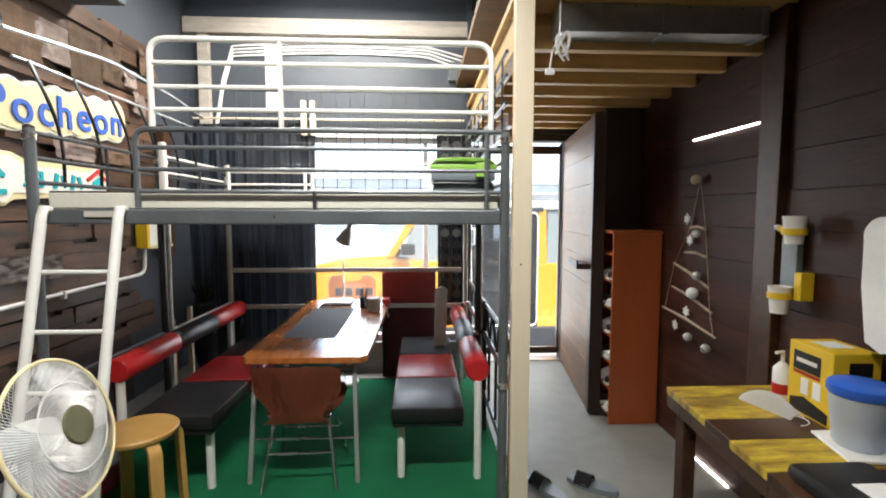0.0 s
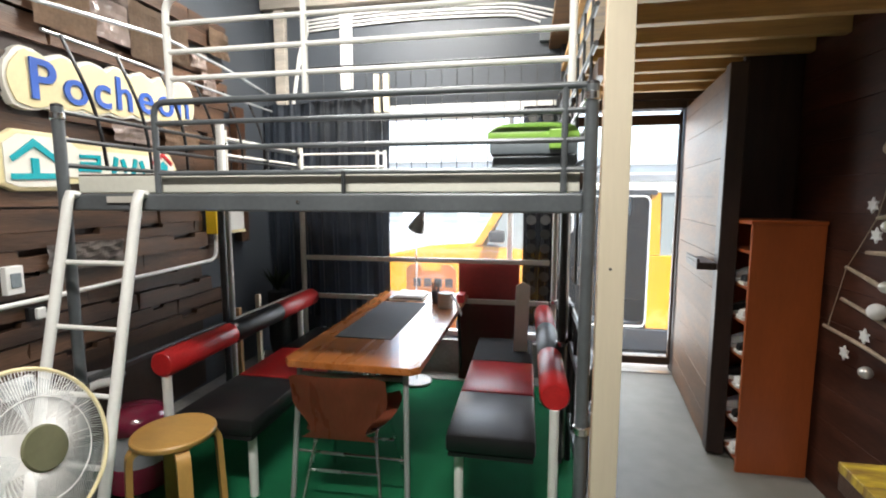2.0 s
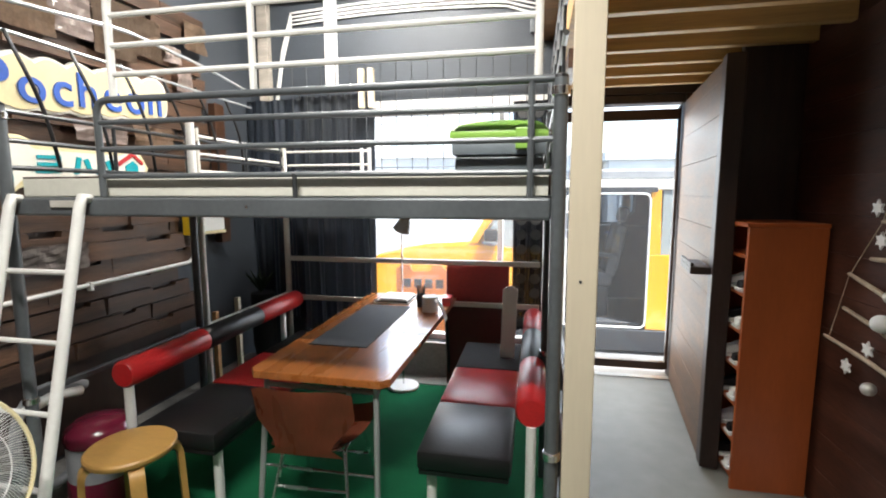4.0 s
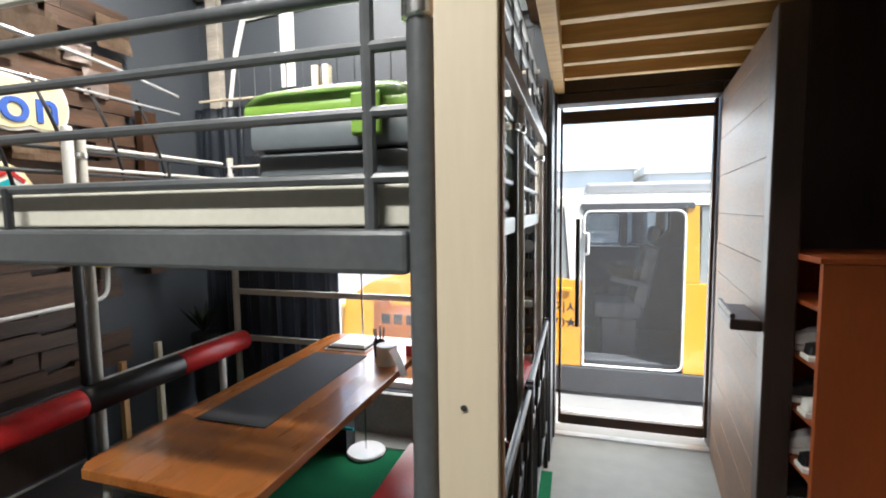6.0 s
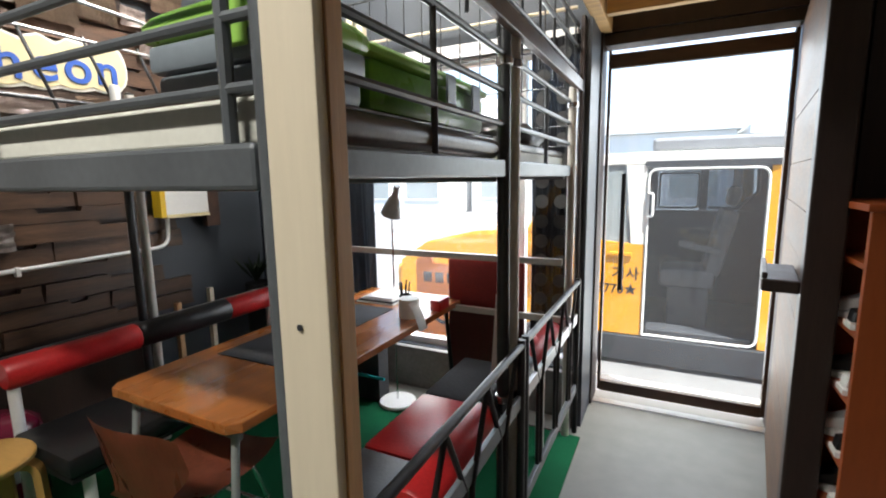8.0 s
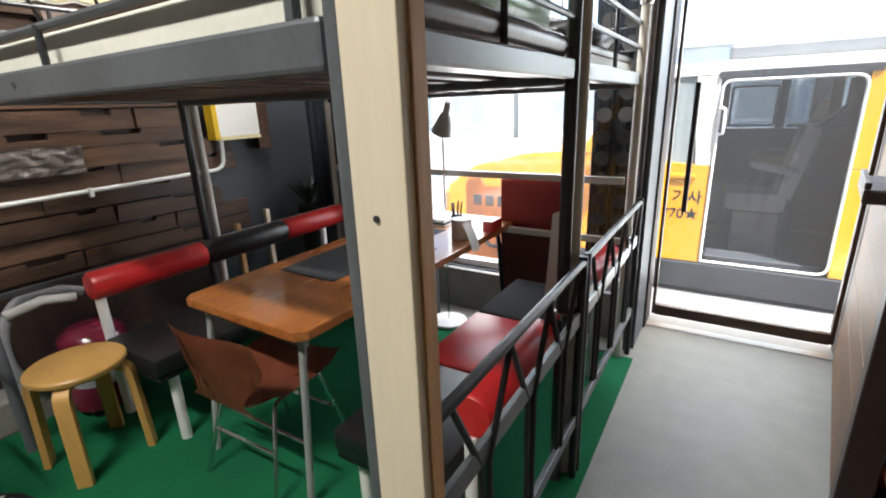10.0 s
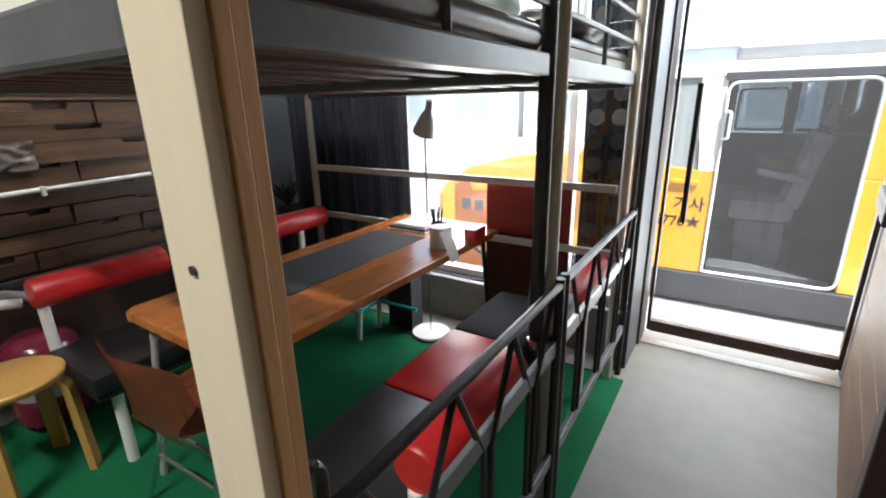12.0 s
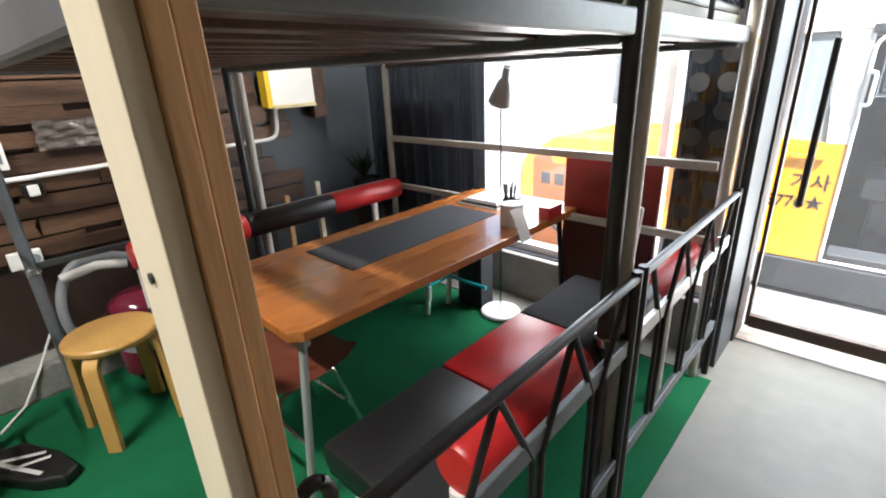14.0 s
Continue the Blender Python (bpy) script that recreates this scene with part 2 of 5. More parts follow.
def part(name, bm, mat, parent=None, label="", kind="", smooth=False):
    me = bpy.data.meshes.new(name)
    bmesh.ops.recalc_face_normals(bm, faces=bm.faces)
    bm.to_mesh(me)
    bm.free()
    me.materials.append(mat)
    if smooth:
        me.shade_smooth()
        me.set_sharp_from_angle(angle=radians(40))
    ob = new(name, me)
    if parent:
        ob.parent = parent
        root = Vector(parent.location)
        up = parent.parent
        while up:
            root = root + Vector(up.location) if up.type == "EMPTY" else root
            up = up.parent
        if parent.type == "EMPTY":
            ob.matrix_parent_inverse = Matrix.Translation(-root)
    if label or kind:
        tagged(ob, label, "", "", kind)
    return ob


def solid(name, bm, mat, label, category, kind="", group="", smooth=False):
    return tagged(part(name, bm, mat, smooth=smooth), label, category, group, kind)


def box(lo, hi, bevel=0.0, bm=None):
    bm = bm or bmesh.new()
    vs = [bm.verts.new((x, y, z)) for z in (lo[2], hi[2]) for y in (lo[1], hi[1]) for x in (lo[0], hi[0])]
    fs = [bm.faces.new([vs[i] for i in q]) for q in ((0, 2, 3, 1), (4, 5, 7, 6), (0, 1, 5, 4), (2, 6, 7, 3), (0, 4, 6, 2), (1, 3, 7, 5))]
    if bevel:
        es = list({e for f in fs for e in f.edges})
        bmesh.ops.bevel(bm, geom=es, offset=bevel, segments=2, affect="EDGES", profile=0.5)
    return bm


def prism(pts, axis, a, b, bevel=0.0, bm=None):
    """An outline of 2D points pushed from a to b along an axis."""
    bm = bm or bmesh.new()

    def place(p, d):
        return {"x": (d, p[0], p[1]), "y": (p[0], d, p[1]), "z": (p[0], p[1], d)}[axis]
    lo = [bm.verts.new(place(p, a)) for p in pts]
    hi = [bm.verts.new(place(p, b)) for p in pts]
    k = len(pts)
    fs = [bm.faces.new(lo), bm.faces.new(hi)]
    fs += [bm.faces.new((lo[i], lo[(i + 1) % k], hi[(i + 1) % k], hi[i])) for i in range(k)]
    if bevel:
        bmesh.ops.bevel(bm, geom=list({e for f in fs[:2] for e in f.edges}), offset=bevel, segments=2, affect="EDGES", profile=0.5)
    return bm


def sweep(pts, r, seg=10, bm=None, flat=1.0):
    """A round bar along a line of points; flat squeezes it."""
    bm = bm or bmesh.new()
    pts = [Vector(p) for p in pts]
    rings, side = [], None
    for i, p in enumerate(pts):
        d = (pts[min(i + 1, len(pts) - 1)] - pts[max(i - 1, 0)]).normalized()
        if side is None:
            side = d.cross(Vector((0, 0, 1)))
            side = d.cross(Vector((1, 0, 0))) if side.length < 0.1 else side
        side = (side - d * side.dot(d)).normalized()
        up = d.cross(side)
        rr = r[i] if isinstance(r, (list, tuple)) else r
        rings.append([bm.verts.new(p + (side * math.cos(a) + up * math.sin(a) * flat) * rr)
                      for a in (2 * math.pi * j / seg for j in range(seg))])
    for a, b in zip(rings, rings[1:]):
        for j in range(seg):
            bm.faces.new((a[j], a[(j + 1) % seg], b[(j + 1) % seg], b[j]))
    bm.faces.new(rings[0])
    bm.faces.new(rings[-1])
    return bm


def rounded(pts, r=0.06, steps=5):
    """A line of points with its inner corners rounded off."""
    pts = [Vector(p) for p in pts]
    out = [pts[0]]
    for a, b, c in zip(pts, pts[1:], pts[2:]):
        p, q = b + (a - b).normalized() * r, b + (c - b).normalized() * r
        for i in range(steps + 1):
            t = i / steps
            out.append(p * (1 - t) ** 2 + b * 2 * t * (1 - t) + q * t * t)
    return out + [pts[-1]]


def lathe(profile, centre, axis="z", seg=28, bm=None):
    """A turned shape: (radius, height) pairs round an axis."""
    bm = bm or bmesh.new()
    c = Vector(centre)

    def at(r, h, a):
        u, v = r * math.cos(a), r * math.sin(a)
        return c + Vector({"z": (u, v, h), "y": (u, h, v), "x": (h, u, v)}[axis])
    rings = [[bm.verts.new(at(max(r, 1e-4), h, 2 * math.pi * j / seg)) for j in range(seg)] for r, h in profile]
    for a, b in zip(rings, rings[1:]):
        for j in range(seg):
            bm.faces.new((a[j], a[(j + 1) % seg], b[(j + 1) % seg], b[j]))
    bm.faces.new(rings[0])
    bm.faces.new(rings[-1])
    return bm


def arc(n, f):
    return [f(i / n) for i in range(n + 1)]


def letters(name, words, size, m, mat, parent, deep=0.004, spacing=1.0, label=""):
    cu = bpy.data.curves.new(name, "FONT")
    cu.body, cu.size, cu.extrude, cu.space_character = words, size, deep, spacing
    cu.offset = size * 0.012
    tmp = bpy.data.objects.new(name, cu)
    scene.collection.objects.link(tmp)
    me = bpy.data.meshes.new_from_object(tmp.evaluated_get(bpy.context.evaluated_depsgraph_get()))
    bpy.data.objects.remove(tmp)
    me.transform(m)
    me.materials.clear()
    me.materials.append(mat)
    ob = new(name, me)
    ob.parent = parent
    if parent.type == "EMPTY":
        ob.matrix_parent_inverse = Matrix.Translation(-parent.location)
    return tagged(ob, label) if label else ob


# ---- the shell of the room ----
LW, RW, BACK, CEIL = -2.05, 1.6, 4.2, 3.3
solid("floor", box((-2.3, -1.6, -0.1), (1.75, 4.62, 0.0)), CONCRETE, "pale worn concrete floor", "floor", "structure")
carpet = solid("carpet", box((-1.86, 1.2, 0.0), (0.42, 3.98, 0.008), 0.003), CARPET, "green needle-felt carpet on the concrete floor", "carpet")
solid("wall_left", box((LW - 0.2, -1.6, 0), (LW, 4.4, CEIL)), GREY_PAINT, "dark blue-grey painted wall", "wall", "structure")
wall_right = solid("wall_right", box((RW, -1.6, 0), (RW + 0.15, 4.7, CEIL)), DARK_BEAM, "dark stained timber wall", "wall", "structure")
solid("wall_behind", box((LW, -1.75, 0), (RW, -1.6, CEIL)), GREY_PAINT, "dark grey painted wall", "wall", "structure")
solid("ceiling", box((LW - 0.2, -1.75, CEIL), (RW + 0.15, 4.7, CEIL + 0.12)), CEIL_PAINT, "blue-grey painted ceiling", "ceiling", "structure")
# window wall: openings from -1.62 to 0.36 behind the curtains
bm = box((LW, BACK, 0), (-1.62, BACK + 0.16, CEIL))
box((-1.62, BACK, 2.12), (0.36, BACK + 0.16, CEIL), bm=bm)
box((-1.62, BACK, 0), (0.36, BACK + 0.16, 0.29), bm=bm)
box((0.36, BACK - 0.1, 0), (0.40, 4.6, CEIL), bm=bm)
solid("wall_window_side", bm, GREY_PAINT, "dark grey painted wall with a wide window", "wall", "structure")
solid("wall_door_side", box((0.4, 4.44, 2.2), (RW, 4.6, CEIL), bm=box((1.38, 4.44, 0), (RW, 4.6, 2.2))), DARK_BEAM, "dark timber wall above the door", "wall", "structure")
solid("low_wall", box((-1.6, BACK - 0.05, 0.0), (0.34, BACK - 0.003, 0.285), 0.006), LEDGE, "pale grey plastered low wall under the window", "wall", "structure")
solid("floor_strip", box((-1.6, 3.985, 0.0), (0.34, BACK - 0.055, 0.012)), CONCRETE, "bare pale floor strip beside the carpet", "floor", "structure")
solid("ledge", box((-2.04, -1.6, 0.0), (-1.87, 4.0, 0.16), 0.012), LEDGE, "rough grey concrete ledge along the wall", "ledge", "structure")

win = thing("window_1", (-0.6, BACK + 0.08, 0.3), "wide shop window with a white frame", "window", "", "structure")
bm = box((-1.62, BACK + 0.04, 0.29), (0.36, BACK + 0.12, 0.335), 0.004)
part("window_sill", bm, WHITE_STEEL, win)
for n_, (x0, x1) in enumerate(((-1.62, -1.57), (-0.02, 0.02), (0.31, 0.36))):
    part("window_frame", box((x0, BACK + 0.05, 0.336), (x1, BACK + 0.11, 2.07), 0.003), WHITE_STEEL, win)
part("window_frame", box((-1.62, BACK + 0.05, 2.072), (0.36, BACK + 0.11, 2.118), 0.003), WHITE_STEEL, win)
for x0, x1 in ((-1.568, -0.022), (0.022, 0.308)):
    g = part("pane", box((x0, BACK + 0.078, 0.338), (x1, BACK + 0.084, 2.07)), GLASS, win)
    g.visible_shadow = False

# beam under the ceiling along the window wall
solid("timber_beam", box((LW + 0.01, BACK - 0.075, 2.96), (0.55, BACK - 0.004, 3.09), 0.006), PALE_TIMBER, "pale weathered timber beam along the top of the wall", "beam", "structure")
solid("ceiling_step", box((LW + 0.002, -1.59, 2.62), (-1.72, 2.85, CEIL - 0.002), 0.01), GREY_PAINT, "dark grey boxed-in soffit under the ceiling", "soffit", "structure")
solid("timber_stud", box((-1.93, BACK - 0.06, 1.4), (-1.84, BACK - 0.004, 2.955), 0.004), PALE_TIMBER, "pale rough timber stud on the wall", "stud", "structure")

# joists and boards of the loft over the passage
loft = thing("loft_floor", (1.0, 3.2, 2.2), "low ceiling of yellow pine joists under brown boards", "ceiling", "", "structure")
bm = box((0.36, 2.02, 2.36), (RW - 0.004, 4.43, 2.39))
for i in range(9):
    y = 2.2 + i * 0.274
    if y < 4.38:
        box((0.462, y, 2.2), (RW - 0.006, y + 0.05, 2.358), 0.004, bm=bm)
part("joist", bm, JOIST, loft, "row of yellow pine joists under boards")
part("edge_beam", box((0.39, 2.085, 2.195), (0.455, 4.43, 2.36), 0.004), JOIST, loft)
solid("front_beam", box((0.27, 1.96, 2.4), (RW - 0.004, 2.06, 2.55), 0.005), JOIST, "yellow pine beam across the passage", "beam", "structure")
# Extended forward, unseen, to keep the front lamp's light off the right wall.
solid("loft_board", box((0.27, -1.59, 2.552), (RW - 0.004, 4.43, 2.6)), CEIL_WOOD, "brown boards over the joists", "floor", "structure")
duct = thing("steel_duct", (1.03, 2.13, 2.235), "galvanised steel duct under the beam", "duct")
part("duct_body", box((0.56, 2.075, 2.235), (1.5, 2.19, 2.355), 0.004), ZINC, duct)
for x in (0.56, 1.02, 1.47):
    part("flange", box((x, 2.069, 2.228), (x + 0.03, 2.0745, 2.357), 0.001, bm=box((x, 2.0755, 2.228), (x + 0.03, 2.192, 2.2345), 0.001)), ZINC, duct)
for x in (0.66, 0.9, 1.14, 1.38):
    part("rivet", lathe([(0.005, 0), (0.004, -0.002), (0.001, -0.003)], (x, 2.075, 2.345), "y", 8), DARK_STEEL, duct)

# timber post beside the bed
post = thing("timber_post", (0.39, 2.03, 0), "tall pine post with a cream face and raw tan sides", "post")
part("front_board", box((0.354, 1.99, 0.0), (0.436, 2.008, 2.4), 0.002), POST_FACE, post)
part("side_board", box((0.355, 2.0085, 0.0), (0.439, 2.0245, 2.4), 0.0015), POST_SIDE, post)
part("side_board", box((0.356, 2.025, 0.0), (0.437, 2.041, 2.4), 0.0015), POST_SIDE, post)
part("screw", lathe([(0.004, 0.0), (0.0045, -0.0025), (0.001, -0.003)], (0.39, 1.99, 1.225), "y", 10), DARK_STEEL, post, "small dark screw")

# door to the street
door = thing("door_1", (0.87, 4.53, 0), "dark framed glass door to the street, closed", "door", "", "structure")
part("door_frame", box((0.352, 4.06, 0), (0.372, 4.44, 2.195), 0.003, bm=box((0.372, 4.4, 0), (0.412, 4.6, 2.195), 0.003)), DARK_BEAM, door)
part("door_frame", box((1.335, 4.445, 0), (1.378, 4.6, 2.195), 0.003), DARK_BEAM, door)
part("door_frame", box((0.414, 4.45, 2.135), (1.333, 4.59, 2.195), 0.003), DARK_BEAM, door)
for a, b in (((0.43, 4.505, 0.06), (0.447, 4.545, 2.118)), ((1.305, 4.505, 0.06), (1.325, 4.545, 2.118)), ((0.447, 4.505, 2.02), (1.305, 4.545, 2.098)), ((0.447, 4.505, 0.055), (1.305, 4.545, 0.12))):
    part("rail", box(a, b, 0.003), BENCH_WOOD, door)
g = part("pane", box((0.4472, 4.52, 0.1205), (1.3048, 4.528, 2.0345)), DOOR_GLASS, door)
g.visible_shadow = False
hd = part("door_handle", sweep([(0.545, 4.465, 0.73), (0.545, 4.465, 1.42)], 0.014, 12), BLACK_IRON, door, "long black pull bar", smooth=True)
part("bracket", sweep([(0.545, 4.465, 0.85), (0.545, 4.52, 0.85)], 0.008, 8, bm=sweep([(0.545, 4.465, 1.3), (0.545, 4.52, 1.3)], 0.008, 8)), BLACK_IRON, hd)
solid("threshold", box((0.414, 4.44, 0.0), (1.333, 4.5, 0.008), 0.002), ZINC, "worn metal door threshold", "threshold", "structure")

# inner timber door standing open along the passage
U = Vector((0.16, 1.22, 0)).normalized()
ang = math.degrees(math.atan2(-U.x, U.y))
leaf = thing("open_door", (1.155, 3.2, 0.0), "open door of varnished walnut boards with a dark edge", "door")
leaf.rotation_euler = (0, 0, radians(ang))
rng = random.Random(4)


def leaf_part(name, bm, mat, label="", smooth=False):
    me = bpy.data.meshes.new(name)
    bmesh.ops.recalc_face_normals(bm, faces=bm.faces)
    bm.to_mesh(me)
    bm.free()
    me.materials.append(mat)
    ob = new(name, me)
    ob.parent = leaf
    return tagged(ob, label) if label else ob


leaf_part("edge_post", box((-0.004, 0.0, 0.015), (0.085, 0.09, 2.14), 0.006), DARK_BEAM, "near-black edge post")
leaf_part("core", box((0.02, 0.092, 0.02), (0.075, 1.22, 2.13)), DARK_BEAM)
z = 0.02
while z < 2.1:
    h = min(rng.uniform(0.15, 0.22), 2.13 - z)
    leaf_part("plank", box((rng.uniform(0.002, 0.004), 0.093, z), (0.019, 1.22, z + h - 0.0018), 0.0012), LEAF_WOOD)
    z += h
leaf_part("handle", box((-0.1, 0.03, 1.05), (-0.003, 0.34, 1.09), 0.006, bm=box((-0.1, 0.03, 1.091), (-0.085, 0.34, 1.11), 0.003)), DARK_BEAM, "dark wooden bar handle")


# ---- loft beds ----
def loft_bed(y0, y1, tall, label):
    x0, x1, leg_mat = -1.645, 0.325, CREAM_STEEL
    bed = thing("loft_bed", ((x0 + x1) / 2, (y0 + y1) / 2, 0), label, "loft bed", "two loft beds side by side")
    for x_ in (x0, x1):
        for y in (y0, y1):
            x = x_
            h = tall if y == y0 else 1.84
            x = x + 0.014 if y0 > 3 and x > 0 else x
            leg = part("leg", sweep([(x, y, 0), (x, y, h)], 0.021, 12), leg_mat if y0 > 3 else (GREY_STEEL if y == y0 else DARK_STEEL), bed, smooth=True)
            part("cap", lathe([(0.021, 0), (0.02, 0.008), (0.008, 0.014)], (x, y, h), "z", 12), BLACK_IRON, leg)
            for zc in (0.66, 1.74):
                part("collar", lathe([(0.0215, 0), (0.027, 0.004), (0.027, 0.026), (0.0215, 0.03)], (x, y, zc), "z", 12), CHROME, leg, smooth=True)
    for y in (y0, y1):
        part("side_rail", box((x0 + 0.02, y - 0.016, 1.395), (x1 - 0.02, y + 0.016, 1.46), 0.008), GREY_STEEL, bed)
    for x in (x0, x1):
        part("end_rail", box((x - 0.014, y0 + 0.022, 1.41), (x + 0.014, y1 - 0.022, 1.462), 0.006), GREY_STEEL, bed)
    for i in range(12):
        x = x0 + 0.14 + i * 0.155
        part("slat", box((x, y0 + 0.018, 1.418), (x + 0.06, y1 - 0.018, 1.432), 0.003), BENCH_WOOD, bed)
    for x in (x0, x1):
        for zz in (1.57, 1.67, 1.775):
            part("end_bar", sweep([(x, y0, zz), (x, y1, zz)], 0.0095, 8), DARK_STEEL, bed, smooth=True)
        for f in (0.5,):
            yy = y0 + (y1 - y0) * f
            part("upright", sweep([(x + 0.0, yy, 1.45), (x, yy, 1.775)], 0.008, 8), DARK_STEEL, bed, smooth=True)
    return bed


bed_a = loft_bed(2.03, 2.965, 1.79, "grey steel loft bed over the table, with guard rails")
bed_b = loft_bed(3.02, 3.97, 1.84, "grey steel loft bed beside the window, with guard rails")
# front guard of the first bed, with a rounded end at the ladder
top = rounded([(-1.222, 2.03, 1.462), (-1.222, 2.03, 1.79), (0.325, 2.03, 1.79)], 0.05)
part("guard_rail", sweep(top, 0.0115, 10), GREY_STEEL, bed_a, smooth=True)
for zz in (1.715, 1.625, 1.533):
    part("guard_bar", sweep([(-1.222, 2.03, zz), (0.325, 2.03, zz)], 0.009, 8), GREY_STEEL, bed_a, smooth=True)
part("guard_upright", sweep([(-0.49, 2.024, 1.46), (-0.49, 2.024, 1.535)], 0.008, 8), DARK_STEEL, bed_a, smooth=True)
part("guard_upright", sweep([(0.245, 2.03, 1.46), (0.245, 2.03, 1.79)], 0.0105, 8), GREY_STEEL, bed_a, smooth=True)
part("rail_screw", lathe([(0.006, 0), (0.006, -0.003), (0.002, -0.004)], (-0.655, 2.013, 1.43), "y", 10), CHROME, bed_a)
part("rail_plate", box((-1.43, 2.006, 1.425), (-1.28, 2.0135, 1.45), 0.002), CREAM_STEEL, bed_a)
# cross bars under the beds
for zz in (0.965, 0.655):
    part("cross_bar", box((-1.625, 3.957, zz - 0.018), (0.305, 3.983, zz + 0.018), 0.004), CREAM_STEEL, bed_b)
part("cross_bar", box((-1.657, 3.04, 0.66), (-1.633, 3.95, 0.70), 0.004), CREAM_STEEL, bed_b)
part("cross_bar", box((-1.657, 2.05, 0.68), (-1.633, 2.945, 0.705), 0.004), DARK_STEEL, bed_a)

mat_a = thing("mattress", (-0.66, 2.5, 1.46), "thin mattress on a pale cream board with a brown cover", "mattress")
part("board", box((-1.6, 2.052, 1.463), (0.298, 2.945, 1.528), 0.004), CREAM_BOARD, mat_a)
part("cover", box((-1.6, 2.054, 1.5285), (0.298, 2.943, 1.535), 0.002), BROWN_LEATHER, mat_a)
part("edge_roll", sweep([(0.292, 2.08, 1.497), (0.292, 2.5, 1.499), (0.292, 2.93, 1.497)], 0.032, 12), BROWN_LEATHER, mat_a, "brown rolled edge", smooth=True)
mat_b = thing("mattress", (-0.66, 3.5, 1.46), "dark brown mattress on the second bed", "mattress")
part("board", box((-1.6, 3.045, 1.463), (0.298, 3.945, 1.5), 0.004), CREAM_BOARD, mat_b)
part("cover", box((-1.6, 3.047, 1.501), (0.298, 3.943, 1.53), 0.01), BROWN_LEATHER, mat_b)

# white guard rail standing on the bed's front rail
guard = thing("white_guard_rail", (-0.44, 2.03, 1.79), "white steel bunk guard rail fixed on the bed", "guard rail")
part("outer_tube", sweep(rounded([(-1.154, 2.036, 1.80), (-1.154, 2.036, 2.158), (0.262, 2.036, 2.158), (0.262, 2.036, 1.80)], 0.07), 0.0125, 10), WHITE_STEEL, guard, smooth=True)
for zz in (2.062, 1.965, 1.872):
    part("bar", sweep([(-1.154, 2.036, zz), (0.262, 2.036, zz)], 0.0095, 8), WHITE_STEEL, guard, smooth=True)
part("upright", sweep([(-0.625, 2.036, 1.79), (-0.625, 2.036, 2.158)], 0.0115, 8), WHITE_STEEL, guard, smooth=True)
post_w = thing("white_bed_post", (-1.6, 2.95, 1.54), "short white steel post at the bed end", "bed post")
part("tube", sweep([(-1.6, 2.93, 1.535), (-1.6, 2.93, 1.86)], 0.022, 12), WHITE_STEEL, post_w, smooth=True)
part("cap", lathe([(0.022, 0), (0.02, 0.008), (0.006, 0.012)], (-1.6, 2.93, 1.86), "z", 12), WHITE_STEEL, post_w)

# rails and wire grid beyond
side = thing("side_grid", (0.345, 3.2, 1.85), "dark steel side rails above the beds", "guard rail")
for zz in (1.93, 2.05, 2.15):
    part("bar", sweep([(0.338, 2.09, zz), (0.338, 4.06, zz)], 0.009, 8), DARK_STEEL, side, smooth=True)
for i in range(9):
    y = 2.2 + i * 0.225
    part("rod", sweep([(0.338, y, 1.8), (0.338, y, 2.16)], 0.0055, 8), DARK_STEEL, side)
solid("timber_rail", box((0.345, 2.085, 1.83), (0.372, 4.05, 1.885), 0.003), BENCH_WOOD, "brown timber rail along the beds", "rail")
grid = thing("wire_grid", (-0.6, 4.0, 1.53), "black wire grid panel behind the far bed", "wire grid")
for i in range(17):
    x = -1.56 + i * 0.1165
    part("wire", sweep([(x, 3.992, 1.5), (x, 3.992, 2.45)], 0.0038, 6), DARK_STEEL, grid)
for zz in (1.56, 1.66, 1.85, 2.03):
    part("wire", sweep([(-1.6, 3.992, zz), (0.31, 3.992, zz)], 0.0042, 6), DARK_STEEL, grid)
part("top_bar", sweep([(-1.6, 3.992, 2.45), (0.31, 3.992, 2.45)], 0.007, 8), DARK_STEEL, grid)
white_low = thing("white_guard_rail", (-1.15, 3.93, 1.55), "low white guard rail at the far end of the bed", "guard rail")
for zz in (1.58, 1.68, 1.78):
    part("bar", sweep([(-1.62, 3.94, zz), (-0.95, 3.94, zz)], 0.009, 8), WHITE_STEEL, white_low, smooth=True)
for x in (-1.62, -1.0, -0.94):
    part("upright", sweep([(x, 3.94, 1.531), (x, 3.94, 1.8)], 0.014, 8), WHITE_STEEL, white_low, smooth=True)
for zz in (1.60, 1.70, 1.80):
    part("bar", sweep([(-1.66, 3.05, zz), (-1.66, 3.92, zz)], 0.009, 8), WHITE_STEEL, white_low, smooth=True)

# leaning bed head with curved bars at the wall side
head = thing("iron_bed_head", (-1.7, 2.7, 1.7), "leaning iron bed head with curved dark bars", "bed head")
rail = [(-1.7, 2.0, 2.18), (-1.7, 2.66, 2.255), (-1.68, 3.2, 2.215), (-1.66, 3.6, 2.15)]
part("rail", sweep(rounded(rail, 0.1), 0.009, 8), ZINC, head, smooth=True)
part("rail", sweep([(-1.71, 2.05, 2.085), (-1.66, 3.6, 2.05)], 0.007, 8), ZINC, head, smooth=True)
ring = [(-1.7, 2.0 - 0.03 + 0.03 * math.cos(a), 2.21 + 0.03 * math.sin(a)) for a in (k * math.pi / 8 for k in range(-4, 12))]
part("scroll", sweep(ring, 0.007, 8), CHROME, head, smooth=True)
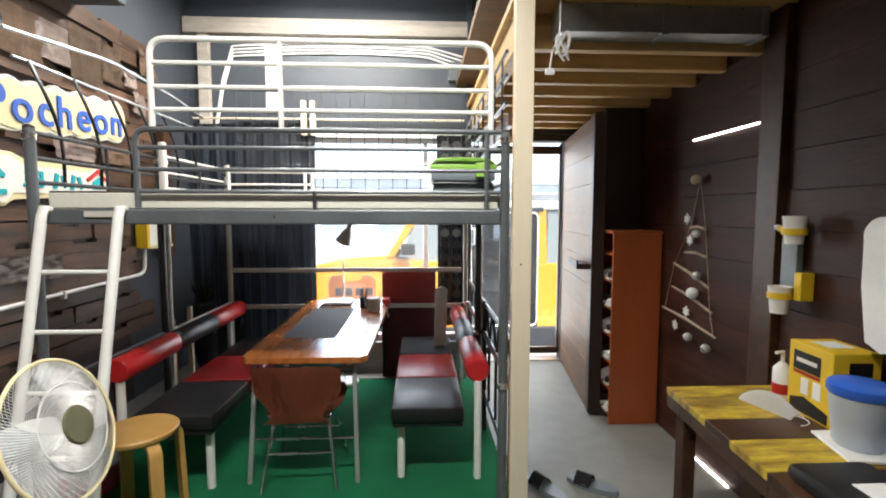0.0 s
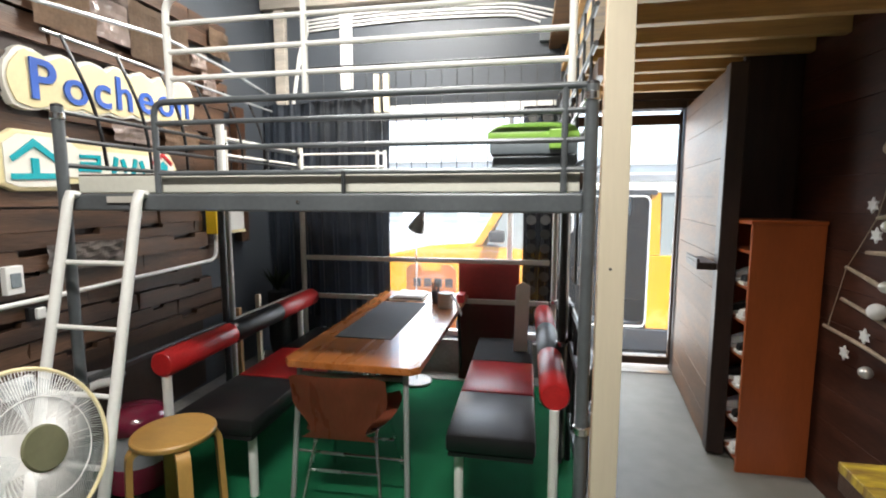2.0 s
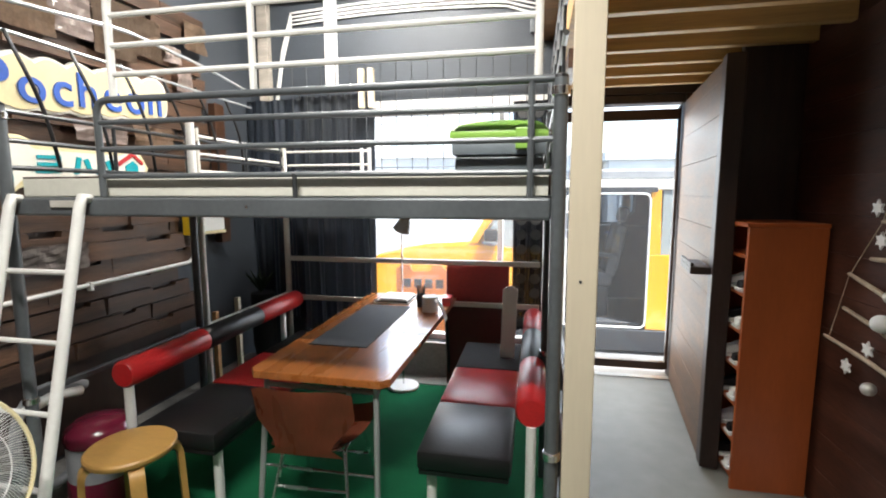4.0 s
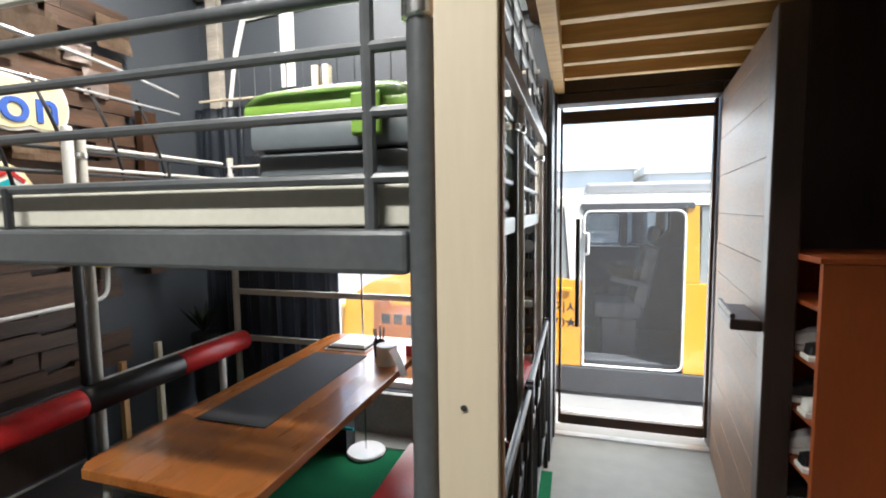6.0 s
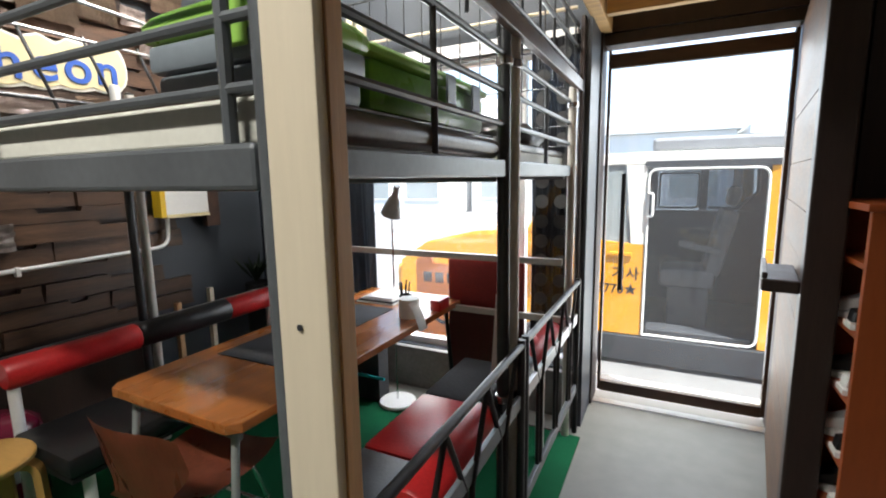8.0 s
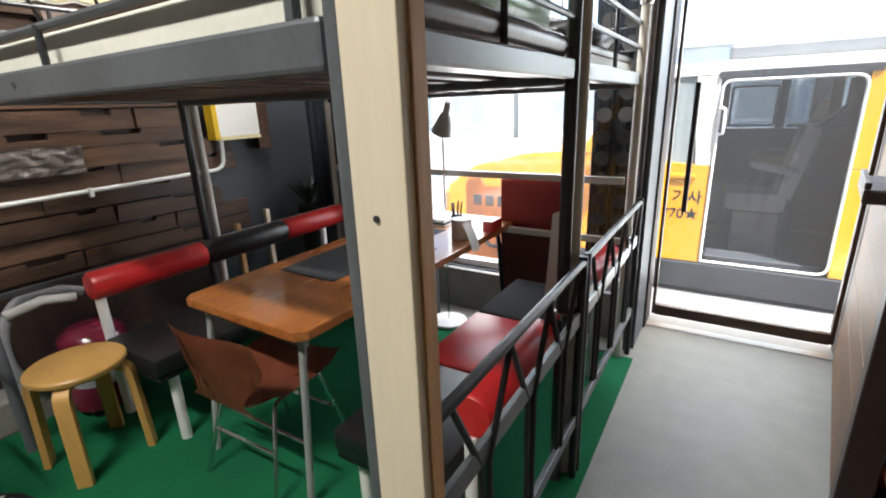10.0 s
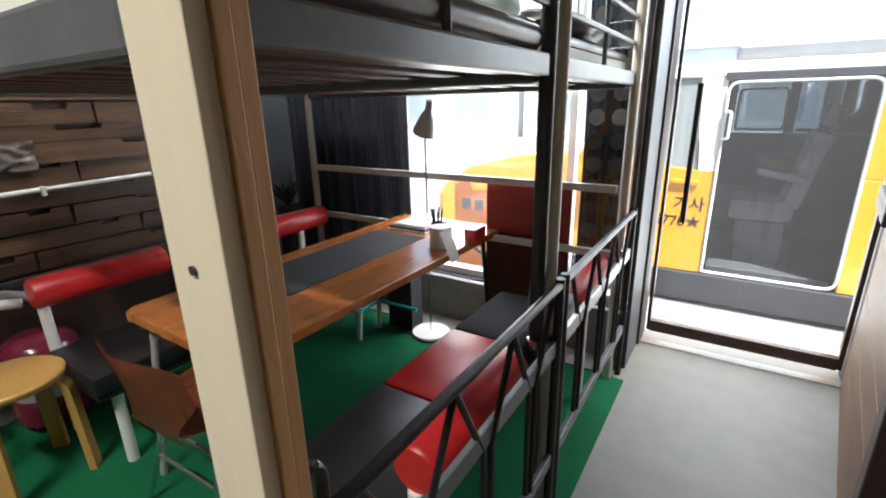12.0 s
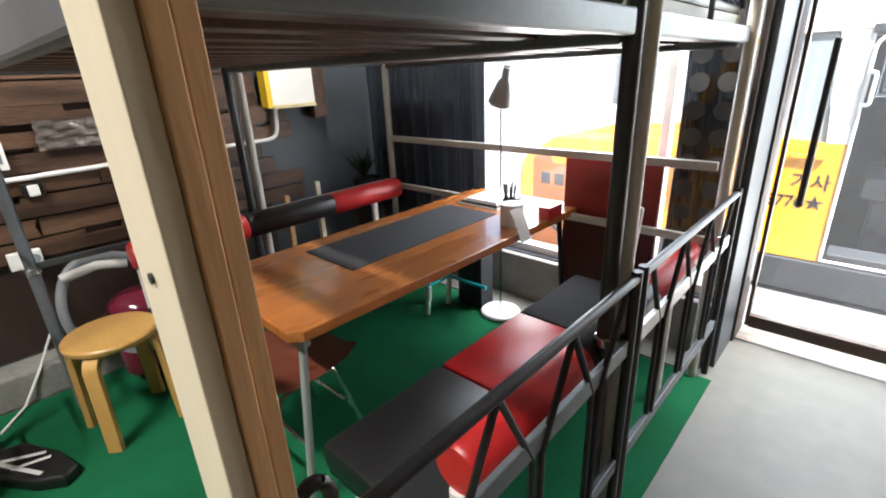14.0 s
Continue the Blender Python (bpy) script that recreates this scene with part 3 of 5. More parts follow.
for i in range(6):
    y = 2.12 + i * 0.25
    pts = arc(8, lambda t: (-1.7 + 0.06 * math.sin(t * 3.1), y + 0.16 * t ** 1.5, 2.085 - 0.5 * t))
    part("curved_bar", sweep(pts, 0.0075, 8), BLACK_IRON, head, smooth=True)


# ---- ladder ----
lad = thing("ladder", (-1.35, 1.75, 0), "white steel ladder hooked on the loft bed", "ladder")


def ladder_y(zz):
    return 1.998 - (1.43 - zz) * 0.255


for x0, x1 in ((-1.578, -1.55), (-1.275, -1.25)):
    pts = [(x0, 2.02, 1.455), (x0, 1.995, 1.46), (x0 - 0.002, 1.985, 1.43), (x1, ladder_y(0.0), 0.0)]
    part("stile", sweep(pts, 0.021, 12, flat=0.8), WHITE_STEEL, lad, smooth=True)
for zz in (0.28, 0.52, 0.75, 0.975, 1.205):
    f = (1.43 - zz) / 1.43
    part("rung", sweep([(-1.578 + 0.028 * f, ladder_y(zz), zz), (-1.275 + 0.025 * f, ladder_y(zz), zz)], 0.0095, 8), WHITE_STEEL, lad, smooth=True)


# ---- table, chair, stool, benches ----
tab = thing("dining_table", (-0.66, 3.25, 0), "long orange-brown wooden table with steel tube legs", "table")
out = [(-0.985, 2.47), (-0.955, 2.435), (-0.36, 2.425), (-0.325, 2.46), (-0.305, 4.08), (-1.0, 4.09)]
part("tabletop", prism(out, "z", 0.655, 0.69, 0.004), TABLE_WOOD, tab)
for x, y, m_, s in ((-0.93, 2.5, LEG_GREY, -1), (-0.4, 2.49, LEG_GREY, 1), (-0.93, 3.98, BLACK_IRON, -1), (-0.38, 3.98, BLACK_IRON, 1)):
    dy = -0.07 if y < 3 else 0.06
    part("leg", sweep([(x, y, 0.654), (x, y, 0.62), (x + 0.02 * s, y + dy, 0.01)], 0.013, 10), m_, tab, smooth=True)
for y, m_ in ((2.5, LEG_GREY), (3.98, BLACK_IRON)):
    part("apron", sweep([(-0.93, y, 0.605), (-0.39, y, 0.605)], 0.012, 8), m_, tab, smooth=True)
part("stretcher", sweep([(-0.92, 2.45, 0.24), (-0.39, 2.45, 0.24)], 0.007, 8), CHROME, tab, smooth=True)
solid("table_runner", box((-0.885, 2.815, 0.6905), (-0.565, 3.69, 0.693)), RUNNER, "charcoal woven runner lying on the table", "table runner")

bk = thing("books", (-0.76, 3.84, 0.69), "small pile of papers and a menu on the table", "papers")
for i in range(4):
    part("booklet", box((-0.86 + 0.012 * i, 3.74 + 0.01 * i, 0.6905 + i * 0.008), (-0.6 - 0.008 * i, 3.98, 0.698 + i * 0.008), 0.001), (PAPER, FOAM, PAPER, PAPER)[i], bk)
holder = thing("pen_holder", (-0.47, 3.68, 0.69), "black pen holder full of dark pens on the table", "pen holder")
part("cup", lathe([(0.03, 0), (0.034, 0.085), (0.031, 0.085), (0.028, 0.006)], (-0.5, 3.71, 0.691), "z", 18), BLACK_VINYL, holder, smooth=True)
for i in range(7):
    a = i * 0.9
    part("pen", sweep([(-0.5 + 0.012 * math.cos(a), 3.71 + 0.012 * math.sin(a), 0.7), (-0.5 + 0.03 * math.cos(a), 3.71 + 0.03 * math.sin(a), 0.84 + 0.006 * (i % 3))], 0.004, 6), BLACK_IRON, holder)
roll = thing("paper_roll", (-0.40, 3.60, 0.69), "white toilet roll with a loose sheet on the table", "paper roll")
part("roll", lathe([(0.02, 0), (0.054, 0), (0.054, 0.1), (0.02, 0.1)], (-0.41, 3.60, 0.691), "z", 24), PAPER, roll, smooth=True)
bm = bmesh.new()
rows_ = []
for i in range(9):
    t = i / 8
    rows_.append([bm.verts.new((-0.362 + 0.075 * t, 3.56 - 0.02 * t + w, 0.785 - 0.13 * t + 0.02 * math.sin(t * 3.1))) for w in (-0.05, 0.03)])
for a, b in zip(rows_, rows_[1:]):
    bm.faces.new((a[0], a[1], b[1], b[0]))
bmesh.ops.solidify(bm, geom=list(bm.faces), thickness=0.0015)
part("loose_sheet", bm, PAPER, roll, smooth=True)
solid("red_box", box((-0.36, 3.74, 0.6905), (-0.3, 3.86, 0.75), 0.003), RED_VINYL, "small red box on the table", "box")

lampb = thing("reading_lamp", (-0.69, 3.9, 0.01), "steel reading floor lamp with a round white base", "floor lamp")
part("base", lathe([(0.115, 0.0), (0.118, 0.008), (0.112, 0.018), (0.01, 0.026)], (-0.69, 3.9, 0.012), "z", 36), WHITE_PLASTIC, lampb, smooth=True)
part("pole", sweep([(-0.69, 3.9, 0.03), (-0.69, 3.9, 1.24), (-0.685, 3.89, 1.3)], 0.006, 8), CHROME, lampb, smooth=True)
sh = lathe([(0.02, 0.12), (0.022, 0.06), (0.035, 0.045), (0.062, -0.03), (0.07, -0.06), (0.067, -0.06), (0.03, 0.03)], (0, 0, 0), "z", 28)
bmesh.ops.transform(sh, matrix=pose(-0.66, 3.88, 1.26, 14, 22, 0), verts=sh.verts)
part("shade", sh, ZINC, lampb, "dull steel bell shade", smooth=True)

ch = thing("plywood_chair", (-0.64, 2.5, 0), "red-brown moulded plywood chair with steel legs", "chair")


def shell(f, nu, nv, thick):
    bm = bmesh.new()
    g = [[bm.verts.new(f(u / nu, v / nv)) for u in range(nu + 1)] for v in range(nv + 1)]
    for a, b in zip(g, g[1:]):
        for i in range(nu):
            bm.faces.new((a[i], a[i + 1], b[i + 1], b[i]))
    bmesh.ops.solidify(bm, geom=list(bm.faces), thickness=thick)
    return bm


CHT = Matrix.Translation((-0.67, 2.37, 0)) @ Matrix.Rotation(radians(2), 4, "Z")


def back_shape(u, v):
    s = 2 * u - 1
    k = min(1, max(0, (v - 0.12) / 0.5))
    w = 0.125 + 0.095 * k * k * (3 - 2 * k) + 0.05 * max(0, 0.12 - v) / 0.12
    return (s * w, -0.03 - 0.075 * v + 0.06 * s * s * k, 0.375 + 0.315 * v - 0.03 * abs(s) ** 5 * v)


def seat_shape(u, v):
    s = 2 * u - 1
    w = 0.15 + 0.06 * math.sin(min(1, v * 1.5) * math.pi / 2) - 0.03 * max(0, v - 0.8) * 5
    return (s * w, -0.03 + 0.41 * v, 0.385 + 0.035 * v - 0.02 * math.sin(v * math.pi) + 0.03 * s * s - 0.06 * max(0, v - 0.85))


def chair_part(name, bm, mat):
    bmesh.ops.transform(bm, matrix=CHT, verts=bm.verts)
    part(name, bm, mat, ch, smooth=True)


chair_part("backrest", shell(back_shape, 18, 16, 0.011), CHAIR_WOOD)
chair_part("seat", shell(seat_shape, 18, 16, 0.011), CHAIR_WOOD)
for k in (-1, 1):
    chair_part("leg", sweep(rounded([(k * 0.19, -0.03, 0.008), (k * 0.14, 0.07, 0.362), (k * 0.14, 0.28, 0.375), (k * 0.19, 0.38, 0.008)], 0.03), 0.009, 8), CHROME)
chair_part("stretcher", sweep([(-0.165, 0.02, 0.19), (0.165, 0.02, 0.19)], 0.007, 8), CHROME)
chair_part("stretcher", sweep([(-0.165, 0.33, 0.19), (0.165, 0.33, 0.19)], 0.007, 8), CHROME)

SX, SY, SZ = -1.352, 2.172, 0.445
st = thing("round_stool", (SX, SY, 0), "round bentwood birch stool", "stool")
part("seat", lathe([(0.0, -0.028), (0.16, -0.028), (0.166, -0.02), (0.166, -0.006), (0.16, 0), (0.0, 0)], (SX, SY, SZ), "z", 40), BIRCH, st, smooth=True)


def strip(pts, across, wide, thick):
    """A flat bent band along a line of points."""
    bm = bmesh.new()
    rings = []
    for i, p in enumerate(pts):
        d = (pts[min(i + 1, len(pts) - 1)] - pts[max(i - 1, 0)]).normalized()
        n_ = d.cross(across).normalized() * thick / 2
        w = across * wide / 2
        rings.append([bm.verts.new(p + q) for q in (w + n_, w - n_, -w - n_, -w + n_)])
    for a, b in zip(rings, rings[1:]):
        for j in range(4):
            bm.faces.new((a[j], a[(j + 1) % 4], b[(j + 1) % 4], b[j]))
    bm.faces.new(rings[0])
    bm.faces.new(rings[-1])
    return bm


for k in range(4):
    a = radians(50 + 90 * k)
    d, across = Vector((math.cos(a), math.sin(a), 0)), Vector((-math.sin(a), math.cos(a), 0))
    c = Vector((SX, SY, 0))
    pts = rounded([c + d * 0.04 + Vector((0, 0, SZ - 0.041)), c + d * 0.17 + Vector((0, 0, SZ - 0.041)), c + d * 0.185], 0.05, 7)
    part("leg", strip(pts, across, 0.052, 0.024), BIRCH, st, smooth=True)


def bench(x0, x1, y0, y1, zs, rx, rz, seat_cols, roll_cols, label, y_r0, y_r1):
    b = thing("padded_bench", ((x0 + x1) / 2, (y0 + y1) / 2, 0), label, "bench", "benches beside the table")
    n_ = len(seat_cols)
    for i, m_ in enumerate(seat_cols):
        a, c = y0 + (y1 - y0) * i / n_, y0 + (y1 - y0) * (i + 1) / n_
        part("seat_cushion", box((x0, a + 0.001, zs - 0.085), (x1, c - 0.001, zs), 0.018), m_, b, smooth=True)
    part("seat_board", box((x0 + 0.01, y0 + 0.01, zs - 0.105), (x1 - 0.01, y1 - 0.01, zs - 0.087)), BLACK_VINYL, b)
    n_ = len(roll_cols)
    for i, m_ in enumerate(roll_cols):
        a, c = y_r0 + (y_r1 - y_r0) * i / n_, y_r0 + (y_r1 - y_r0) * (i + 1) / n_
        part("back_roll", lathe([(0.0, a + 0.0), (0.055, a + 0.001), (0.064, a + 0.012), (0.064, c - 0.006), (0.058, c), (0.0, c)], (rx, 0, rz), "y", 24), m_, b, smooth=True)
    inner, outer = (x1, rx) if rx < x0 + 0.1 else (x0, rx)
    for y in (y0 + 0.08, y1 - 0.1):
        leg = inner - 0.05 if inner == x1 else inner + 0.05
        part("leg", sweep([(leg, y, 0), (leg, y, zs - 0.1)], 0.021, 14), WHITE_STEEL, b, smooth=True)
        part("leg", sweep([(outer, y - 0.03, 0), (outer, y - 0.03, rz - 0.055)], 0.021, 14), WHITE_STEEL, b, smooth=True)
    return b


bench(-1.5, -1.09, 2.33, 3.85, 0.43, -1.56, 0.655, (BLACK_VINYL, RED_VINYL, BLACK_VINYL), (RED_VINYL, BLACK_VINYL, RED_VINYL),
      "black and red vinyl bench with a round back roll", 2.35, 3.92)
bench(-0.2, 0.19, 2.39, 3.84, 0.42, 0.265, 0.605, (BLACK_VINYL, RED_VINYL, FOAM), (RED_VINYL, BLACK_VINYL, RED_VINYL),
      "black and red vinyl bench with a round red back roll", 2.43, 3.9)
bm = prism([(0.06, 0.421), (0.15, 0.421), (0.165, 0.86), (0.12, 0.885), (0.07, 0.86)], "y", 3.55, 3.566, 0.003)
bmesh.ops.transform(bm, matrix=Matrix.Translation((0, 3.55, 0.421)) @ Matrix.Rotation(radians(-7), 4, "X") @ Matrix.Translation((0, -3.55, -0.421)), verts=bm.verts)
solid("leaning_board", bm, PAPER, "pale cut-out board leaning on the bench", "board")

pan = thing("standing_screen", (-0.15, 4.03, 0), "dark red two-part panel standing before the window, lower part coloured darker as backlit", "panel")
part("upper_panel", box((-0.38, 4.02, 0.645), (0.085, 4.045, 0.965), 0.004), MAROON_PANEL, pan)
part("lower_panel", box((-0.38, 4.02, 0.013), (0.085, 4.045, 0.643), 0.004), MAROON_BACKLIT, pan)

# ---- iron headboards standing along the passage ----
for y0, y1 in ((2.1, 3.0), (3.045, 4.03)):
    gt = thing("iron_headboard", (0.372, (y0 + y1) / 2, 0), "black iron bed headboard with slanting bars", "headboard", "headboards along the passage")
    first_head = gt if y0 < 3 else first_head
    X = 0.378
    for y in (y0, y1):
        part("post", sweep([(X, y, 0.0), (X, y, 0.875)], 0.014, 10), BLACK_IRON, gt, smooth=True)
    part("top_rail", sweep([(X, y0, 0.856), (X, y1, 0.856)], 0.0125, 10), BLACK_IRON, gt, smooth=True)
    part("middle_rail", box((X - 0.012, y0 + 0.015, 0.635), (X + 0.004, y1 - 0.015, 0.685), 0.003), GREY_STEEL if y0 < 3 else ZINC, gt)
    part("low_rail", box((X - 0.01, y0 + 0.015, 0.24), (X + 0.008, y1 - 0.015, 0.285), 0.003), GREY_STEEL, gt)
    k = 3
    w = (y1 - y0 - 0.12) / k
    for i in range(k):
        c = y0 + 0.06 + w * (i + 0.5)
        part("bar", sweep([(X - 0.002, c - 0.13, 0.85), (X - 0.002, c - 0.015, 0.63), (X - 0.002, c - 0.012, 0.28)], 0.008, 8), BLACK_IRON, gt, smooth=True)
        part("bar", sweep([(X + 0.004, c + 0.12, 0.85), (X + 0.004, c + 0.012, 0.63), (X + 0.004, c + 0.01, 0.28)], 0.008, 8), BLACK_IRON, gt, smooth=True)

hoop = [(0.378, 2.058, 0.8), (0.378, 2.058, 0.93), (0.378, 2.08, 0.95), (0.378, 2.102, 0.93), (0.378, 2.1, 0.877)]
part("end_hoop", sweep(rounded(hoop, 0.018), 0.009, 10), BLACK_IRON, first_head, "black bent end hoop", smooth=True)

# ---- storage cases on the bed ----
def lid_dome(x0, y0, x1, y1, z, rise):
    cx, cy, w_, l_ = (x0 + x1) / 2, (y0 + y1) / 2, (x1 - x0) / 2, (y1 - y0) / 2

    def f(u, v):
        a, b = 2 * u - 1, 2 * v - 1
        return (cx + w_ * a, cy + l_ * b, z + rise * 0.7 * (1 - max(abs(a), abs(b)) ** 8) + rise * 0.3 * (1 - a * a) * (1 - b * b))
    return shell(f, 20, 20, 0.004)


cs = thing("storage_case", (0.15, 2.19, 1.535), "blue-grey storage case with a lime green lid on the bed", "storage case", "cases on the bed")
part("body", box((0.014, 2.082, 1.536), (0.285, 2.29, 1.585), 0.012), GREY_CASE, cs, smooth=True)
part("body_band", box((0.006, 2.075, 1.586), (0.291, 2.298, 1.632), 0.01), GREY_CASE, cs, smooth=True)
part("lid_rim", box((0.0, 2.07, 1.633), (0.296, 2.303, 1.662), 0.008), GREEN_LID, cs, smooth=True)
part("lid", lid_dome(0.002, 2.072, 0.294, 2.301, 1.66, 0.04), GREEN_LID, cs, smooth=True)
part("clasp", box((0.2, 2.06, 1.6), (0.25, 2.0695, 1.665), 0.004), GREEN_LID, cs)
cs = thing("storage_case", (0.14, 2.6, 1.535), "long glossy dark green plastic case lying on the bed", "storage case", "cases on the bed")
part("body", box((0.012, 2.315, 1.536), (0.285, 2.9, 1.64), 0.02), DARK_GREEN, cs, smooth=True)
part("lid_rim", box((0.004, 2.308, 1.641), (0.293, 2.907, 1.657), 0.006), GREEN_LID, cs, smooth=True)
part("lid", lid_dome(0.006, 2.31, 0.291, 2.905, 1.655, 0.03), GREEN_LID, cs, smooth=True)
for y in (2.62, 2.78):
    part("clasp", box((0.2932, y, 1.59), (0.3, y + 0.05, 1.66), 0.002), GREY_CASE, cs, "grey clasp")
pl = thing("crumpled_bag", (0.15, 3.4, 1.53), "crumpled dark bag lying on the far bed", "bag")
bm = bmesh.new()
bmesh.ops.create_icosphere(bm, subdivisions=4, radius=1)
for v in bm.verts:
    k = 1 + 0.22 * noise.noise(v.co * 2.3)
    v.co = Vector((0.12 + 0.17 * v.co.x * k, 3.5 + 0.3 * v.co.y * k, max(1.532, 1.56 + 0.085 * v.co.z * k)))
part("cloth", bm, BLACK_VINYL, pl, smooth=True)

# ---- curtains ----
def curtain(name, x0, x1, z0, z1, y, folds, depth, mat, label, wave=0.0):
    bm = bmesh.new()
    nu, nv = 70, 16
    g = []
    for j in range(nv + 1):
        v = j / nv
        row = []
        for i in range(nu + 1):
            u = i / nu
            d = math.sin(u * folds * 6.283 + 0.6 * math.sin(v * 3)) + 0.4 * math.sin(u * folds * 2.7 * 6.283 + 1 + v)
            row.append(bm.verts.new((x0 + (x1 - x0) * u + 0.006 * math.sin(v * 5 + u * 9), y + depth * d * (0.5 + 0.5 * (1 - v)), z0 + (z1 - z0) * v)))
        g.append(row)
    for a, b in zip(g, g[1:]):
        for i in range(nu):
            bm.faces.new((a[i], a[i + 1], b[i + 1], b[i]))
    bmesh.ops.solidify(bm, geom=list(bm.faces), thickness=0.002)
    return solid(name, bm, mat, label, "curtain", smooth=True)


curtain("curtain", -1.6, -0.955, 0.35, 2.22, 4.11, 5, 0.02, CURTAIN, "dark navy curtain drawn over part of the window")
curtain("blackout_sheet", -2.02, -1.58, 0.45, 2.2, 4.1, 3, 0.025, BLACKOUT, "shiny blue-grey blackout sheet in the corner")
sc = curtain("sheer_curtain", 0.1, 0.335, 0.45, 2.12, 4.09, 4, 0.014, SHEER, "black sheer curtain with pale round dots")
tagged(sc, category="curtain")
dots = bmesh.new()
for j in range(15):
    for i in range(2):
        x, zz = 0.165 + i * 0.105, 0.52 + j * 0.108
        lathe([(0.038, 0.0), (0.038, 0.002)], (x, 4.066, zz), "y", 18, dots)
DOTM = material("grey_curtain_dots", (0.09, 0.09, 0.09), 0.8, 0, 0.3, 9, bump=0.1)
part("dots", dots, DOTM, sc, "pale round dots")
cr = thing("curtain_rod", (-0.6, 4.06, 2.24), "pale wooden curtain rod above the window", "curtain rod")
part("rod", sweep([(-1.95, 4.07, 2.24), (0.33, 4.07, 2.24)], 0.009, 8), POST_FACE, cr, smooth=True)
for i in range(6):
    part("hook", sweep([(-1.55 + i * 0.12, 4.07, 2.235), (-1.55 + i * 0.12, 4.08, 2.2), (-1.54 + i * 0.12, 4.09, 2.19)], 0.005, 6), BLACK_IRON, cr)
solid("window_shade_box", box((-0.95, 4.1, 2.11), (0.33, 4.19, 2.16), 0.004), WHITE_STEEL, "white head rail of the window", "head rail")

# cables and white strips on the wall
cb = thing("cables", (-0.7, 4.18, 2.8), "bundle of white cables pinned along the wall", "cables")
for i in range(4):
    o = 0.028 * i
    pts = arc(26, lambda t: (-1.83 + 2.3 * t, 4.186, 2.86 + 0.05 * math.sin(t * 3.1) - o - (0.9 * max(0, 0.06 - t) * 14) - (0.22 + o) * max(0, t - 0.8) * 2))
    part("cable", sweep(pts, 0.009, 6), WHITE_PLASTIC, cb, smooth=True)
part("junction_box", box((0.2, 4.15, 2.6), (0.31, 4.198, 2.76), 0.005), GREY_STEEL, cb, "grey junction box")
solid("white_strip", box((-1.38, 4.185, 2.32), (-1.275, 4.197, 2.95), 0.003), WHITE_PLASTIC, "white board strip on the wall", "board")
solid("yellow_stick", box((-0.965, 4.0, 2.1), (-0.925, 4.05, 2.38), 0.003, bm=box((-1.04, 4.0, 2.1), (-1.0, 4.05, 2.38), 0.003)), POST_FACE, "pale wooden stakes at the window head", "stake")


# ---- wall of pallet boards ----
rng = random.Random(7)
pallets = thing("pallet_wall", (-2.04, 1.8, 0.17), "wall clad with dark weathered pallet boards, notched and split", "wall cladding", "", "structure")
part("backing", box((-2.0492, -1.59, 0.165), (-2.0465, 3.27, 2.61)), DARK_BEAM, pallets)


def split_board(y0, y1, z, h, x, r):
    """A long pallet board with notches worn into its upper edge and ragged ends."""
    pts = [(y0, z), (y1, z + r.uniform(-0.002, 0.002)), (y1 - r.uniform(0, 0.02), z + h * 0.55), (y1 - r.uniform(0, 0.01), z + h)]
    y = y1 - r.uniform(0.06, 0.35)
    while y > y0 + 0.3:
        w, d = r.uniform(0.07, 0.2), r.uniform(0.012, 0.03)
        pts += [(y, z + h), (y - 0.006, z + h - d), (y - w, z + h - d + r.uniform(-0.003, 0.003)), (y - w - 0.008, z + h)]
        y -= w + r.uniform(0.2, 0.7)
    pts += [(y0 + r.uniform(0, 0.012), z + h)]
    return prism(pts, "x", -2.046, x)


z = 0.625
while z < 2.6:
    h = rng.uniform(0.07, 0.115)
    y = -1.55 + rng.uniform(-0.5, 0)
    stop = rng.uniform(3.28, 3.64) if z < 1.15 else (3.28 if z < 1.52 else 3.62)
    while y < stop - 0.08:
        end = min(y + rng.uniform(0.7, 1.6), stop)
        a = max(y, -1.59)
        if end - a > 0.08 and not (z > 1.5 and rng.random() < 0.12):
            part("plank", split_board(a, end - 0.004, z, h, -2.012 + rng.uniform(-0.014, 0.014), rng), PALLET, pallets)
        y = end
    z += h + rng.choice((0.002, 0.003, 0.005, 0.012))
solid("batten", box((-2.01, 3.62, 1.12), (-1.955, 3.72, 2.1), 0.004), BENCH_WOOD, "red-brown upright batten on the wall", "batten", "structure")

# signs
RY = Matrix(((0, 0, 1, 0), (1, 0, 0, 0), (0, 1, 0, 0), (0, 0, 0, 1)))
sg = thing("town_sign", (-2.0, 2.7, 1.95), "cream cloud-edged sign with blue letters on the wall", "sign")


def cloud(y0, y1, z0, z1, bumps, seed):
    r = random.Random(seed)
    pts = []
    for i in range(bumps):
        for k in range(6):
            u = (i + k / 6) / bumps
            pts.append((y0 + (y1 - y0) * u, z0 - 0.018 * math.sin(math.pi * k / 6) + (z1 - z0) * 0.0 + 0.08 * u))
    for k in range(1, 6):
        pts.append((y1 + 0.03 * math.sin(math.pi * k / 6), z0 + 0.08 + (z1 - z0) * k / 6))
    for i in range(bumps):
        for k in range(6):
            u = 1 - (i + k / 6) / bumps
            pts.append((y0 + (y1 - y0) * u, z1 + 0.025 * math.sin(math.pi * k / 6) * (1 + 0.6 * r.random()) + 0.08 * u))
    for k in range(1, 6):
        pts.append((y0 - 0.03 * math.sin(math.pi * k / 6), z1 - (z1 - z0) * k / 6))
    return pts


